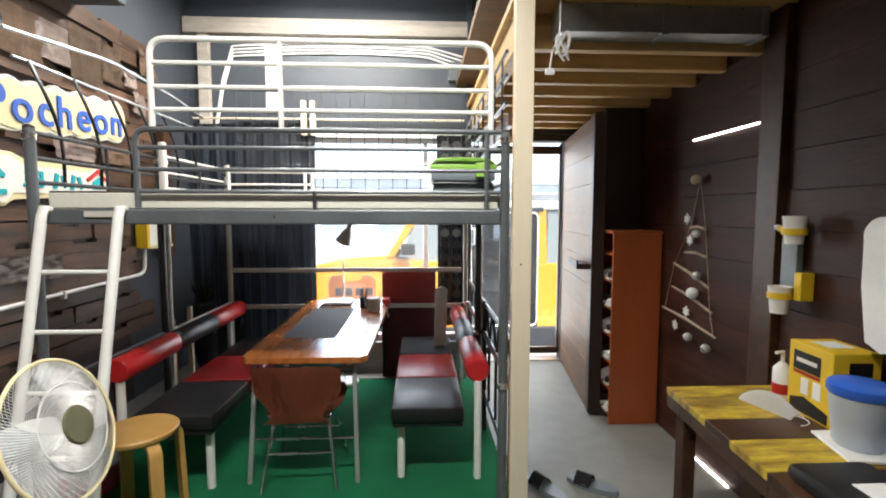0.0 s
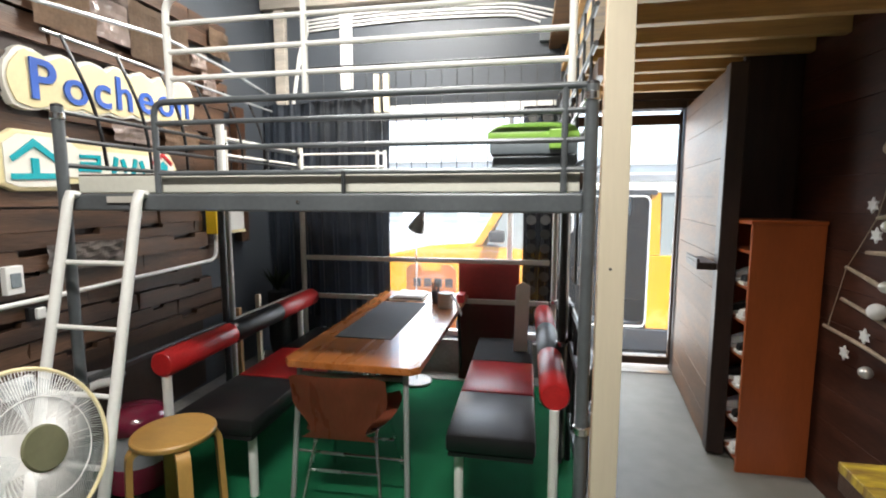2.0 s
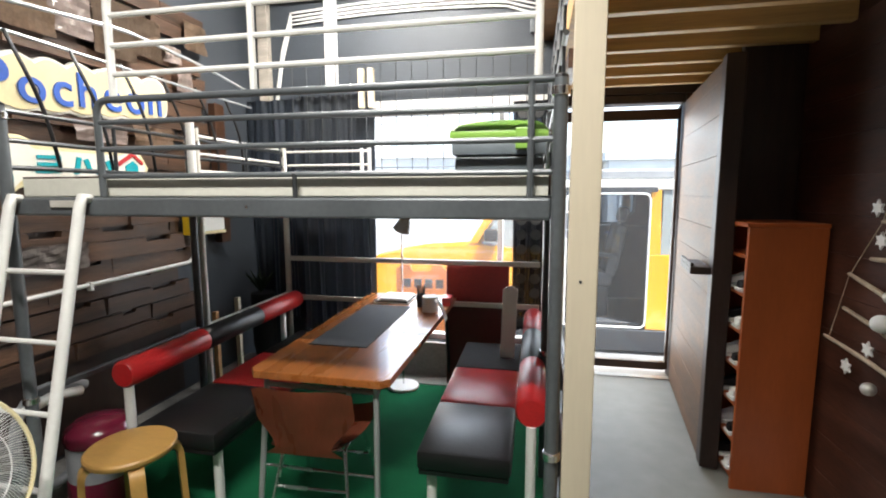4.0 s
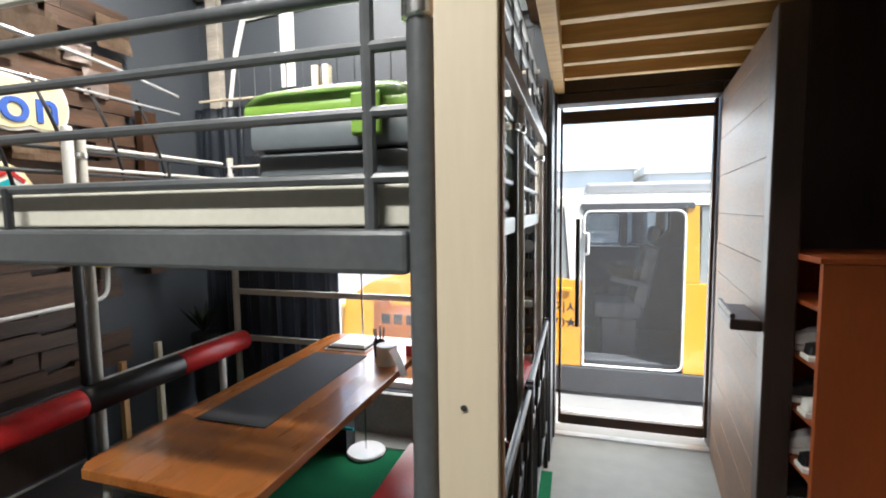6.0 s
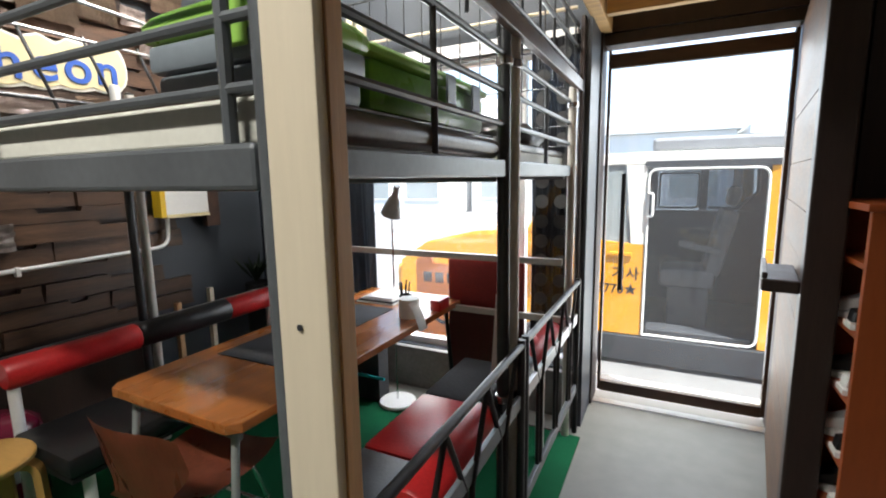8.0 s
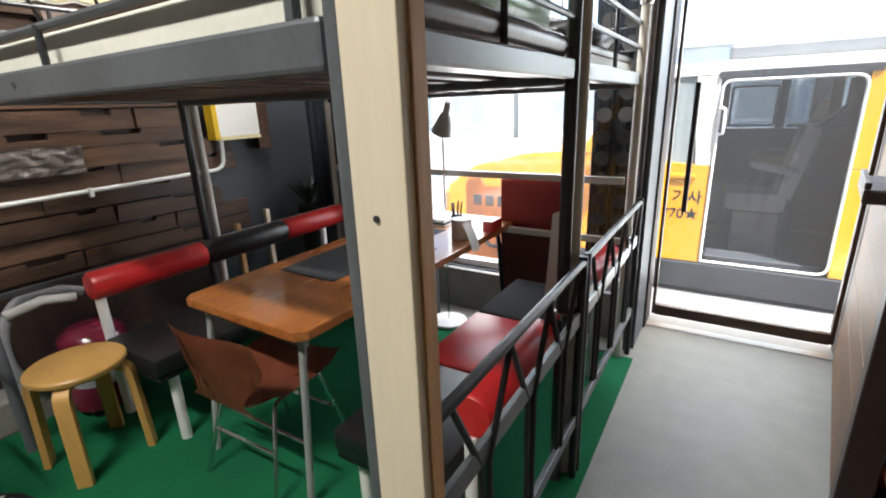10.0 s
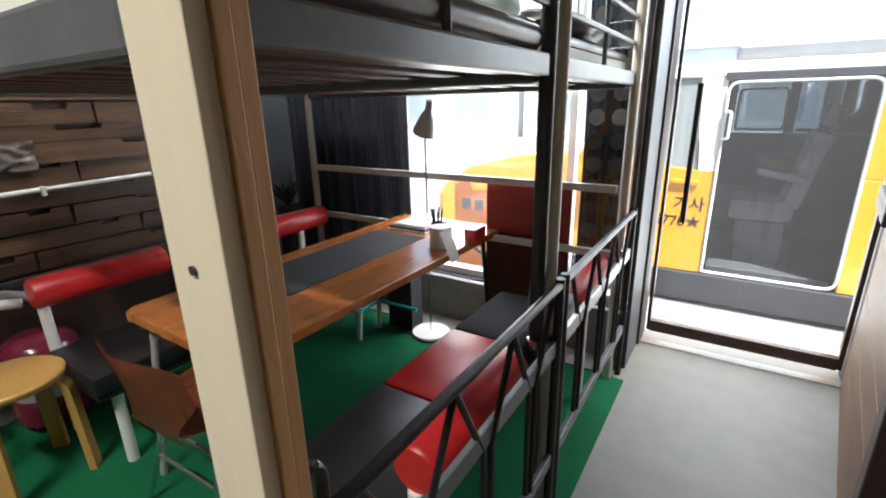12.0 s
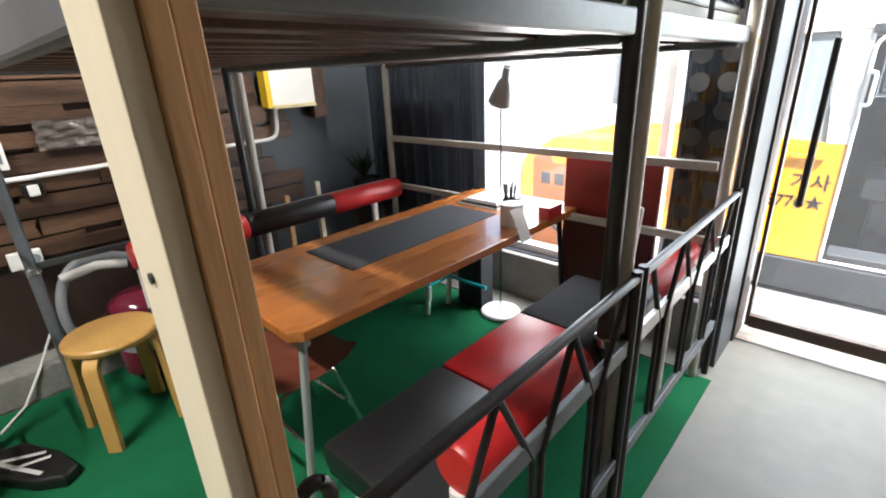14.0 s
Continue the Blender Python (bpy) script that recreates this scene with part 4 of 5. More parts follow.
part("back_plate", prism(cloud(2.140, 3.205, 1.835, 2.05, 7, 1), "x", -2.03, -1.992, 0.004), SIGN_WHITE, sg)
part("face", prism(cloud(2.155, 3.190, 1.848, 2.037, 7, 1), "x", -1.9915, -1.985), SIGN_CREAM, sg)
for c, y in zip("Pocheon", (2.2, 2.355, 2.51, 2.632, 2.778, 2.914, 3.06)):
    letters("letter", c, 0.25 if c == "P" else 0.235, Matrix.Translation((-1.982, y, 1.872 + 0.08 * (y - 2.16) / 1.1)) @ RY, SIGN_BLUE, sg, 0.006)
sg2 = thing("house_sign", (-2.0, 2.4, 1.45), "white cloud-edged sign with teal characters on the wall", "sign")
part("back_plate", prism([(2.05, 1.5), (2.12, 1.47), (2.31, 1.475), (2.35, 1.52), (2.8, 1.535), (3.02, 1.55), (3.05, 1.62), (3.0, 1.7), (2.93, 1.735), (2.85, 1.7), (2.42, 1.695), (2.36, 1.735), (2.13, 1.735), (2.05, 1.68)], "x", -2.03, -1.99, 0.012), SIGN_CREAM, sg2)
part("face", prism([(2.08, 1.51), (2.13, 1.49), (2.3, 1.495), (2.345, 1.54), (2.79, 1.55), (3.0, 1.565), (3.02, 1.62), (2.98, 1.685), (2.93, 1.715), (2.86, 1.68), (2.41, 1.675), (2.35, 1.715), (2.14, 1.715), (2.08, 1.67)], "x", -1.9895, -1.984), SIGN_WHITE, sg2)
bm = prism([(2.1, 1.52), (2.3, 1.53), (2.3, 1.555), (2.215, 1.552), (2.215, 1.615), (2.185, 1.615), (2.185, 1.55), (2.1, 1.545)], "x", -1.9835, -1.976)
part("character", prism([(2.1, 1.615), (2.2, 1.7), (2.3, 1.625), (2.29, 1.603), (2.2, 1.665), (2.11, 1.595)], "x", -1.9835, -1.976, bm=bm), SIGN_TEAL, sg2)
bm = prism([(2.4, 1.57), (2.52, 1.575), (2.52, 1.592), (2.4, 1.587)], "x", -1.9835, -1.978)
prism([(2.41, 1.6), (2.52, 1.605), (2.52, 1.655), (2.41, 1.65), (2.41, 1.634), (2.5, 1.637), (2.5, 1.62), (2.41, 1.616)], "x", -1.9835, -1.978, bm=bm)
part("character", bm, SIGN_TEAL, sg2)
for y in (2.58, 2.7):
    bm = prism([(y, 1.57), (y + 0.025, 1.57), (y + 0.045, 1.65), (y + 0.02, 1.655)], "x", -1.9835, -1.978)
    part("character", prism([(y + 0.055, 1.64), (y + 0.08, 1.575), (y + 0.1, 1.585), (y + 0.08, 1.65)], "x", -1.9835, -1.978, bm=bm), SIGN_TEAL, sg2)
part("house_roof", prism([(2.83, 1.64), (2.93, 1.705), (3.0, 1.65), (2.99, 1.635), (2.93, 1.68), (2.84, 1.622)], "x", -1.9835, -1.977), RED_VINYL, sg2, "red roof outline")
part("house_door", prism([(2.88, 1.58), (2.96, 1.585), (2.96, 1.63), (2.93, 1.655), (2.88, 1.625)], "x", -1.9835, -1.978), SIGN_TEAL, sg2, "teal house outline")

yb = thing("fuse_box", (-1.98, 3.5, 1.2), "pale fuse box with a yellow side on the wall", "fuse box")
part("body", box((-2.0, 3.33, 1.215), (-1.93, 3.62, 1.48), 0.004), WHITE_PLASTIC, yb)
part("side", box((-2.0, 3.295, 1.2), (-1.92, 3.329, 1.5), 0.004), YELLOW, yb)
part("lower_edge", box((-2.0, 3.33, 1.195), (-1.92, 3.62, 1.2135), 0.002), SIGN_CREAM, yb)
part("upper_edge", box((-2.0, 3.33, 1.4815), (-1.92, 3.62, 1.5), 0.002), YELLOW, yb)
pipe = thing("conduit", (-1.98, 2.3, 1.0), "white plastic conduit bent up to the fuse box", "conduit")
part("pipe", sweep(rounded([(-1.985, -1.4, 0.985), (-1.985, 2.1, 0.995), (-1.985, 3.36, 1.02), (-1.985, 3.37, 1.195)], 0.07), 0.0115, 10), WHITE_PLASTIC, pipe, smooth=True)
for y in (1.2, 2.6):
    part("clip", box((-1.998, y, 0.975), (-1.97, y + 0.02, 1.02), 0.003), WHITE_PLASTIC, pipe)
sw = thing("wall_switch", (-1.98, 2.06, 1.08), "white wall switch box on the boards", "switch")
part("plate", box((-2.0, 2.03, 1.04), (-1.968, 2.1, 1.16), 0.004), WHITE_PLASTIC, sw)
part("rocker", box((-1.9675, 2.045, 1.07), (-1.962, 2.085, 1.13), 0.002), GREY_CASE, sw)
so = thing("wall_socket", (-1.97, 2.1, 0.63), "white double socket with a plugged cable", "socket")
part("plate", box((-2.0, 1.98, 0.6), (-1.965, 2.1, 0.68), 0.006), WHITE_PLASTIC, so)
part("outlet", lathe([(0.022, 0), (0.022, 0.002), (0.018, 0.001)], (-1.965, 2.07, 0.64), "x", 16), GREY_CASE, so)
part("cable", sweep([(-1.96, 2.02, 0.62), (-1.93, 2.04, 0.45), (-1.92, 2.03, 0.3), (-1.87, 1.95, 0.17), (-1.84, 1.85, 0.02), (-1.7, 1.75, 0.014)], 0.006, 6), WHITE_PLASTIC, so, smooth=True)
so2 = thing("wall_socket", (-1.97, 2.15, 0.95), "small white socket under the conduit", "socket")
part("plate", box((-2.0, 2.11, 0.91), (-1.975, 2.19, 0.97), 0.004), BLACK_VINYL, so2)
part("outlet", box((-1.9748, 2.13, 0.915), (-1.955, 2.17, 0.965), 0.006), WHITE_PLASTIC, so2)
CRINKLE = material("crinkled_plastic_film", (0.3, 0.26, 0.24), 0.2, 0, 0.4, 9, bump=0.8, fine=22)
solid("plastic_sheet", shell(lambda u, v: (-1.985 + 0.012 * noise.noise(Vector((u * 9, v * 5, 2))), 2.22 + 0.4 * u + 0.02 * noise.noise(Vector((v * 4, 3, 1))), 1.1 + 0.13 * v + 0.02 * noise.noise(Vector((u * 4, 1, 5)))), 24, 12, 0.001), CRINKLE, "crinkled clear plastic sheet taped to the boards", "plastic sheet")

# cardboard and plywood pieces above the signs
KRAFT = material("brown_cardboard", (0.26, 0.17, 0.11), 0.8, 0, 0.35, 5, bump=0.2, island=0.5)
FILM = material("crumpled_pale_film", (0.5, 0.4, 0.36), 0.25, 0, 0.3, 9, bump=0.6, fine=25)
rng = random.Random(3)
for y, zz, w, h, m_ in ((2.25, 2.2, 0.3, 0.24, KRAFT), (2.52, 2.24, 0.22, 0.2, FILM), (2.75, 2.2, 0.26, 0.3, KRAFT), (3.0, 2.26, 0.2, 0.22, KRAFT), (3.22, 2.28, 0.14, 0.1, FILM), (3.3, 2.12, 0.14, 0.14, FILM), (2.6, 1.74, 0.3, 0.1, FILM), (2.95, 1.75, 0.3, 0.11, KRAFT), (3.4, 2.4, 0.2, 0.18, KRAFT), (2.0, 2.3, 0.2, 0.2, FILM)):
    pc = thing("cardboard_piece", (-2.0, y, zz), "scrap of crumpled film on the wall boards" if m_ is FILM else "brown cardboard piece on the wall boards", "cardboard", "scraps on the wall")
    bm = shell(lambda u, v: (-1.975 + 0.02 * noise.noise(Vector((y * 9 + u * 3, v * 3, zz * 5))), y + w * u, zz + h * v), 10, 8, 0.004)
    part("sheet", bm, m_, pc)

# vacuum cleaner
vac = thing("vacuum_cleaner", (-1.72, 2.48, 0), "burgundy and grey drum vacuum cleaner with a hose", "vacuum cleaner")
VX, VY = -1.73, 2.37
part("drum", lathe([(0.10, 0.06), (0.135, 0.08), (0.135, 0.315), (0.125, 0.335)], (VX, VY, 0), "z", 28), HOSE, vac, smooth=True)
part("lower_drum", lathe([(0.1, 0.03), (0.14, 0.05), (0.14, 0.16), (0.136, 0.17)], (VX, VY, 0), "z", 28), BURGUNDY, vac, smooth=True)
part("lid", lathe([(0.138, 0.336), (0.143, 0.355), (0.134, 0.395), (0.09, 0.43), (0.03, 0.44), (0, 0.44)], (VX, VY, 0), "z", 28), BURGUNDY, vac, smooth=True)
for k in range(4):
    a = radians(45 + 90 * k)
    part("wheel", lathe([(0.0, -0.012), (0.03, -0.012), (0.03, 0.012), (0, 0.012)], (VX + 0.11 * math.cos(a), VY + 0.11 * math.sin(a), 0.039), "x", 16), BLACK_VINYL, vac)
hp = arc(24, lambda t: (-1.84 + 0.03 * math.sin(t * 6), 2.42 - 0.38 * math.sin(t * math.pi) * (1 - 0.25 * t), 0.24 + 0.32 * t - 0.12 * math.sin(t * 6.28)))
part("hose", sweep(hp, 0.022, 10), HOSE, vac, smooth=True)
part("hose_handle", sweep([(-1.84, 2.12, 0.55), (-1.84, 2.26, 0.575), (-1.83, 2.38, 0.55)], 0.022, 10), WHITE_PLASTIC, vac, "pale hose handle", smooth=True)
bag = thing("black_slipper", (-1.38, 1.8, 0), "black slipper with white stripes lying on the carpet", "slipper")
bm = prism([(-1.52, 1.72), (-1.42, 1.66), (-1.2, 1.8), (-1.14, 1.88), (-1.18, 1.93), (-1.3, 1.9), (-1.48, 1.82)], "z", 0.009, 0.06, 0.012)
part("body", bm, BLACK_VINYL, bag)
for a, b in (((-1.42, 1.72), (-1.34, 1.86)), ((-1.33, 1.76), (-1.3, 1.87)), ((-1.42, 1.72), (-1.22, 1.83))):
    part("stripe", sweep([(a[0], a[1], 0.062), (b[0], b[1], 0.062)], 0.009, 6, flat=0.3), WHITE_PLASTIC, bag)
for i in range(2):
    s = thing("wooden_stick", (-1.72, 3.2 + i * 0.22, 0.5), "pale wooden stick behind the bench", "stick", "sticks behind the bench")
    part("stick", box((-1.75 + 0.02 * i, 3.2 + i * 0.2, 0.008), (-1.72 + 0.02 * i, 3.23 + i * 0.2, 0.72 + 0.05 * (i % 3)), 0.003), POST_FACE if i % 2 else POST_SIDE, s)
plant = thing("plant", (-1.8, 3.9, 0.6), "dull green plant in a dark pot in the corner", "plant")
part("pot", lathe([(0.06, 0.16), (0.085, 0.3), (0.09, 0.7), (0.075, 0.7)], (-1.82, 3.88, 0), "z", 20), FOAM, plant, smooth=True)
for i in range(16):
    a, r_ = i * 2.4, 0.08 + 0.006 * i
    bm = bmesh.new()
    c = Vector((-1.82, 3.86, 0.7))
    d, w = Vector((math.cos(a), math.sin(a), 0)), Vector((-math.sin(a), math.cos(a), 0)) * 0.016
    vs = [bm.verts.new(p) for p in (c, c + d * r_ * 0.5 + w + Vector((0, 0, 0.1)), c + d * r_ + Vector((0, 0, 0.13 + 0.005 * i)), c + d * r_ * 0.5 - w + Vector((0, 0, 0.1)))]
    bm.faces.new(vs)
    bmesh.ops.solidify(bm, geom=list(bm.faces), thickness=0.002)
    part("leaf", bm, PLANT, plant)

# ---- electric fan ----
FC = Vector((-1.12, 1.43, 0.79))
fan = thing("electric_fan", (-1.3, 1.5, 0.008), "white pedestal fan with a clear blade and olive hub", "fan")
FM = look(FC, FC + Vector((0.93, 0.05, 0.3)))


def fan_part(name, bm, mat, parent=None, label="", smooth=True):
    bmesh.ops.transform(bm, matrix=FM, verts=bm.verts)
    return part(name, bm, mat, parent or fan, label, smooth=smooth)


R_ = 0.215
bm = bmesh.new()
for i in range(150):
    a = i * 2 * math.pi / 150
    prof = arc(6, lambda t: (math.cos(a + 0.25 * t) * (0.055 + (R_ - 0.055) * t), math.sin(a + 0.25 * t) * (0.055 + (R_ - 0.055) * t), -0.045 * math.cos(t * math.pi / 2)))
    sweep(prof, 0.0009, 4, bm)
tagged(fan_part("front_cage", bm, WHITE_PLASTIC), kind="stuff")
bm = bmesh.new()
for i in range(48):
    a = i * 2 * math.pi / 48
    sweep(arc(5, lambda t: (math.cos(a) * (0.05 + (R_ - 0.05) * t), math.sin(a) * (0.05 + (R_ - 0.05) * t), 0.085 * math.cos(t * math.pi / 2))), 0.0009, 4, bm)
tagged(fan_part("rear_cage", bm, WHITE_PLASTIC), kind="stuff")
ringp = [(R_ * math.cos(a), R_ * math.sin(a), 0) for a in (i * math.pi / 24 for i in range(49))]
fan_part("rim", sweep(ringp, 0.006, 8), SIGN_CREAM, None, "cream cage rim")
fan_part("rim_ring", sweep([(p[0] * 0.62, p[1] * 0.62, -0.037) for p in ringp], 0.0016, 6), WHITE_PLASTIC)
fan_part("hub_badge", lathe([(0.0, -0.054), (0.056, -0.052), (0.06, -0.046), (0.056, -0.04), (0, -0.04)], (0, 0, 0), "z", 32), OLIVE, None, "olive hub badge")
for k in range(3):
    def blade(u, v, k=k):
        a = k * 2.094 + (u - 0.5) * 1.5 * (0.5 + 0.5 * v)
        r = 0.03 + 0.165 * v
        return (r * math.cos(a), r * math.sin(a), 0.035 * (u - 0.5) + 0.01)
    fan_part("blade", shell(blade, 8, 6, 0.002), FAN_CLEAR)
fan_part("motor", lathe([(0.0, 0.03), (0.05, 0.035), (0.06, 0.09), (0.055, 0.16), (0.02, 0.18), (0, 0.18)], (0, 0, 0), "z", 28), WHITE_PLASTIC)
FB = FM @ Vector((0, 0, 0.12))
part("pole", sweep([(FB.x, FB.y, 0.03), (FB.x, FB.y, 0.45), (FB.x, FB.y, FB.z - 0.03)], 0.016, 12), WHITE_PLASTIC, fan, smooth=True)
part("base", lathe([(0.0, 0.009), (0.17, 0.009), (0.175, 0.02), (0.06, 0.05), (0.02, 0.08), (0, 0.08)], (FB.x, FB.y, 0), "z", 32), WHITE_PLASTIC, fan, smooth=True)

# ---- right wall and what hangs on it ----
z = 0.0
rng = random.Random(11)
while z < 2.35:
    h = rng.uniform(0.16, 0.2)
    cuts = [-1.58, rng.uniform(0.0, 0.6), 2.02]
    for a, b in ((cuts[0], cuts[1]), (cuts[1], cuts[2]), (2.17, 3.38)):
        part("plank", box((1.584 + rng.uniform(-0.002, 0.003), a, z + 0.0005), (1.5995, b - 0.002, z + h - 0.001), 0.0015), DARK_WALL, wall_right)
    z += h
part("wall_post", box((1.55, 2.03, 0.0), (1.5995, 2.165, 2.355), 0.004), BENCH_WOOD, wall_right)
solid("storage_partition", box((1.3, 3.395, 0.0), (1.598, 3.43, 2.355)), DARK_BEAM, "near-black partition behind the shelf", "partition", "structure")
# Glowing strips laid on the boards in place of light through gaps.
lt = thing("light_slit", (1.575, 2.5, 1.88), "thin bright slit of light in the wall boards", "light slit")
lt2 = thing("light_slit", (1.578, 2.48, 0.0), "thin bright gap at the foot of the wall boards", "light slit")
part("slit", box((1.574, 2.3, 0.001), (1.581, 2.68, 0.007)), SLIT, lt2)
part("slit", box((1.5795, 2.13, 1.875), (1.583, 2.75, 1.883)), SLIT, lt)

rack = thing("shoe_shelf", (1.41, 3.2, 0), "narrow orange laminate shoe shelf filled with shoes", "shelf")
part("side_panel", box((1.245, 3.05, 0.0), (1.575, 3.07, 1.31), 0.002), RACK_WOOD, rack)
part("side_panel", box((1.245, 3.365, 0.0), (1.575, 3.385, 1.31), 0.002), RACK_WOOD, rack)
part("back_panel", box((1.565, 3.071, 0.0), (1.574, 3.364, 1.31)), RACK_WOOD, rack)
part("top_panel", box((1.235, 3.045, 1.311), (1.578, 3.388, 1.33), 0.002), RACK_WOOD, rack)
for i in range(7):
    zz = 0.05 + i * 0.185
    part("shelf_board", box((1.25, 3.071, zz), (1.564, 3.364, zz + 0.015), 0.001), RACK_WOOD, rack)
for i in range(6):
    for j in range(2):
        s = thing("shoe", (1.36, 3.14 + 0.14 * j, 0.066 + i * 0.185), ("white canvas shoe on the shelf", "dark leather shoe on the shelf")[(i + j) % 2], "shoe", "shoes on the shelf")
        y, b0 = 3.14 + 0.14 * j, 0.0655 + i * 0.185
        part("sole", prism([(1.245, y - 0.03), (1.28, y - 0.042), (1.4, y - 0.03), (1.52, y - 0.035), (1.53, y + 0.03), (1.4, y + 0.028), (1.28, y + 0.042), (1.245, y + 0.03)], "z", b0, b0 + 0.018, 0.003), WHITE_PLASTIC, s)
        part("upper", prism([(1.25, b0 + 0.019), (1.255, b0 + 0.05), (1.33, b0 + 0.06), (1.4, b0 + 0.09), (1.52, b0 + 0.1), (1.525, b0 + 0.019)], "y", y - 0.028, y + 0.028, 0.01), (WHITE_PLASTIC if (i + j) % 2 == 0 else BLACK_VINYL), s)

# tree of sticks with ornaments
XW = 1.572
tree = thing("stick_tree", (XW, 2.7, 0.7), "wall tree of bleached sticks hung on cords with ornaments", "wall decoration")
for a, b in (((2.727, 1.36), (2.575, 1.355)), ((2.77, 1.21), (2.555, 1.2)), ((2.89, 1.13), (2.53, 1.03)), ((2.90, 0.98), (2.49, 0.895)), ((3.01, 0.826), (2.45, 0.765))):
    mid = ((a[0] + b[0]) / 2, (a[1] + b[1]) / 2 + 0.012)
    part("stick", sweep([(XW, a[0], a[1]), (XW - 0.004, mid[0], mid[1]), (XW, b[0], b[1])], [0.008, 0.01, 0.007], 8), STICK, tree, smooth=True)
part("cord", sweep([(XW - 0.006, 2.63, 1.62), (XW - 0.006, 2.57, 1.36), (XW - 0.006, 2.5, 0.9), (XW - 0.006, 2.46, 0.77)], 0.002, 5), STICK, tree)
part("cord", sweep([(XW - 0.006, 2.64, 1.62), (XW - 0.006, 2.72, 1.36), (XW - 0.006, 2.88, 1.12), (XW - 0.006, 2.97, 0.83)], 0.002, 5), STICK, tree)


def star(y, zz, r):
    pts = [(y + (r if k % 2 == 0 else r * 0.5) * math.sin(k * math.pi / 6), zz + (r if k % 2 == 0 else r * 0.5) * math.cos(k * math.pi / 6)) for k in range(12)]
    part("star", prism(pts, "x", XW - 0.026, XW - 0.018, 0.001), WHITE_PLASTIC, tree, "white star")


for y, zz in ((2.727, 1.413), (2.69, 1.29), (2.70, 0.86), (2.813, 0.751)):
    star(y, zz, 0.034)
for y, zz, r_, m_ in ((2.633, 0.982, 0.034, WHITE_PLASTIC), (2.62, 1.33, 0.024, SILVER_BALL), (2.6, 1.09, 0.024, SILVER_BALL), (2.66, 0.715, 0.026, SILVER_BALL), (2.485, 0.695, 0.026, SILVER_BALL), (2.64, 1.64, 0.03, STICK)):
    part("ball", lathe(arc(10, lambda t: (r_ * math.sin(t * math.pi), -r_ * math.cos(t * math.pi))), (XW - 0.03, y, zz), "z", 18), m_, tree, smooth=True)

hold = thing("cup_holder", (1.56, 2.0, 1.0), "dark grey rail with yellow cup rings and paper cups", "cup holder")
part("rail", box((1.55, 1.905, 1.1), (1.58, 1.99, 1.41), 0.003), GREY_CASE, hold)
for y, zz, out_ in ((1.865, 1.37, 0), (1.925, 1.095, 1)):
    part("ring", lathe([(0.041, -0.012), (0.046, -0.012), (0.046, 0.014), (0.041, 0.014)], (1.5, y, zz), "z", 24), YELLOW, hold, smooth=True)
    part("bracket", box((1.52, y - 0.085, zz - 0.012), (1.579, y - 0.047, zz + 0.105), 0.004) if out_ else box((1.53, y + 0.047, zz - 0.004), (1.549, y + 0.13, zz + 0.022), 0.004), YELLOW, hold)
    zc = zz + (0.005 if out_ == 0 else -0.022)
    part("cup", lathe([(0.0, -0.055), (0.032, -0.055), (0.044, 0.055), (0.046, 0.06), (0.042, 0.058), (0.03, -0.05), (0, -0.05)], (1.5, y, zc), "z", 24), PAPER, hold, "white paper cup", smooth=True)
part("knob", lathe([(0.0, -0.014), (0.012, -0.01), (0.016, 0.0), (0.012, 0.01), (0, 0.014)], (1.54, 2.003, 1.385), "z", 16), PAPER, hold, smooth=True)
tow = thing("paper_towel", (1.53, 1.5, 1.3), "white paper towel roll hanging on the wall", "paper roll")
part("roll", lathe([(0.018, 1.26), (0.06, 1.26), (0.064, 1.265), (0.064, 1.515), (0.06, 1.52), (0.018, 1.52)], (1.515, 0, 1.37), "y", 28), PAPER, tow, smooth=True)
part("sheet", prism([(1.27, 1.0), (1.32, 0.985), (1.37, 1.01), (1.43, 0.99), (1.485, 1.015), (1.51, 1.2), (1.512, 1.37), (1.27, 1.37)], "x", 1.449, 1.4505), PAPER, tow)
part("rod", sweep([(1.515, 1.23, 1.37), (1.515, 1.55, 1.37), (1.58, 1.55, 1.37)], 0.008, 8), BLACK_IRON, tow)

# ---- workbench with striped top ----
wb = thing("workbench", (1.25, 1.2, 0), "dark wooden workbench with worn yellow stripes", "workbench")
TZ = 0.7
ed = [1.928, 1.81, 1.72, 1.609, 1.456, 1.265, 1.05, 0.75, 0.4]
tops = (YELLOW_WORN, YELLOW_DULL, YELLOW_WORN, BENCH_WOOD, YELLOW_WORN, BENCH_WOOD, YELLOW_WORN, BENCH_WOOD)
for (a, b), m_ in zip(zip(ed, ed[1:]), tops):
    xa, xb = 1.02 - (1.928 - a) * 0.09, 1.02 - (1.928 - b) * 0.09
    part("top_board", prism([(xa, a - 0.001), (1.575, a - 0.001), (1.575, b + 0.001), (xb, b + 0.001)], "z", TZ - 0.03, TZ, 0.003), m_, wb)
    part("edge_board", prism([(xa + 0.004, a - 0.001), (xa + 0.045, a - 0.001), (xb + 0.045, b + 0.001), (xb + 0.004, b + 0.001)], "z", TZ - 0.085, TZ - 0.032, 0.003), BENCH_WOOD, wb)
for x, y in ((1.04, 1.85), (1.52, 1.85), (0.95, 0.5), (1.52, 0.5)):
    part("leg", box((x, y - 0.03, 0.0), (x + 0.055, y + 0.03, TZ - 0.032 if x > 1.4 else TZ - 0.087), 0.004), BENCH_WOOD, wb)
part("apron", box((1.1, 1.85, TZ - 0.12), (1.515, 1.875, TZ - 0.034), 0.003), BENCH_WOOD, wb)


def turned(bm, m):
    bmesh.ops.transform(bm, matrix=m, verts=bm.verts)
    return bm


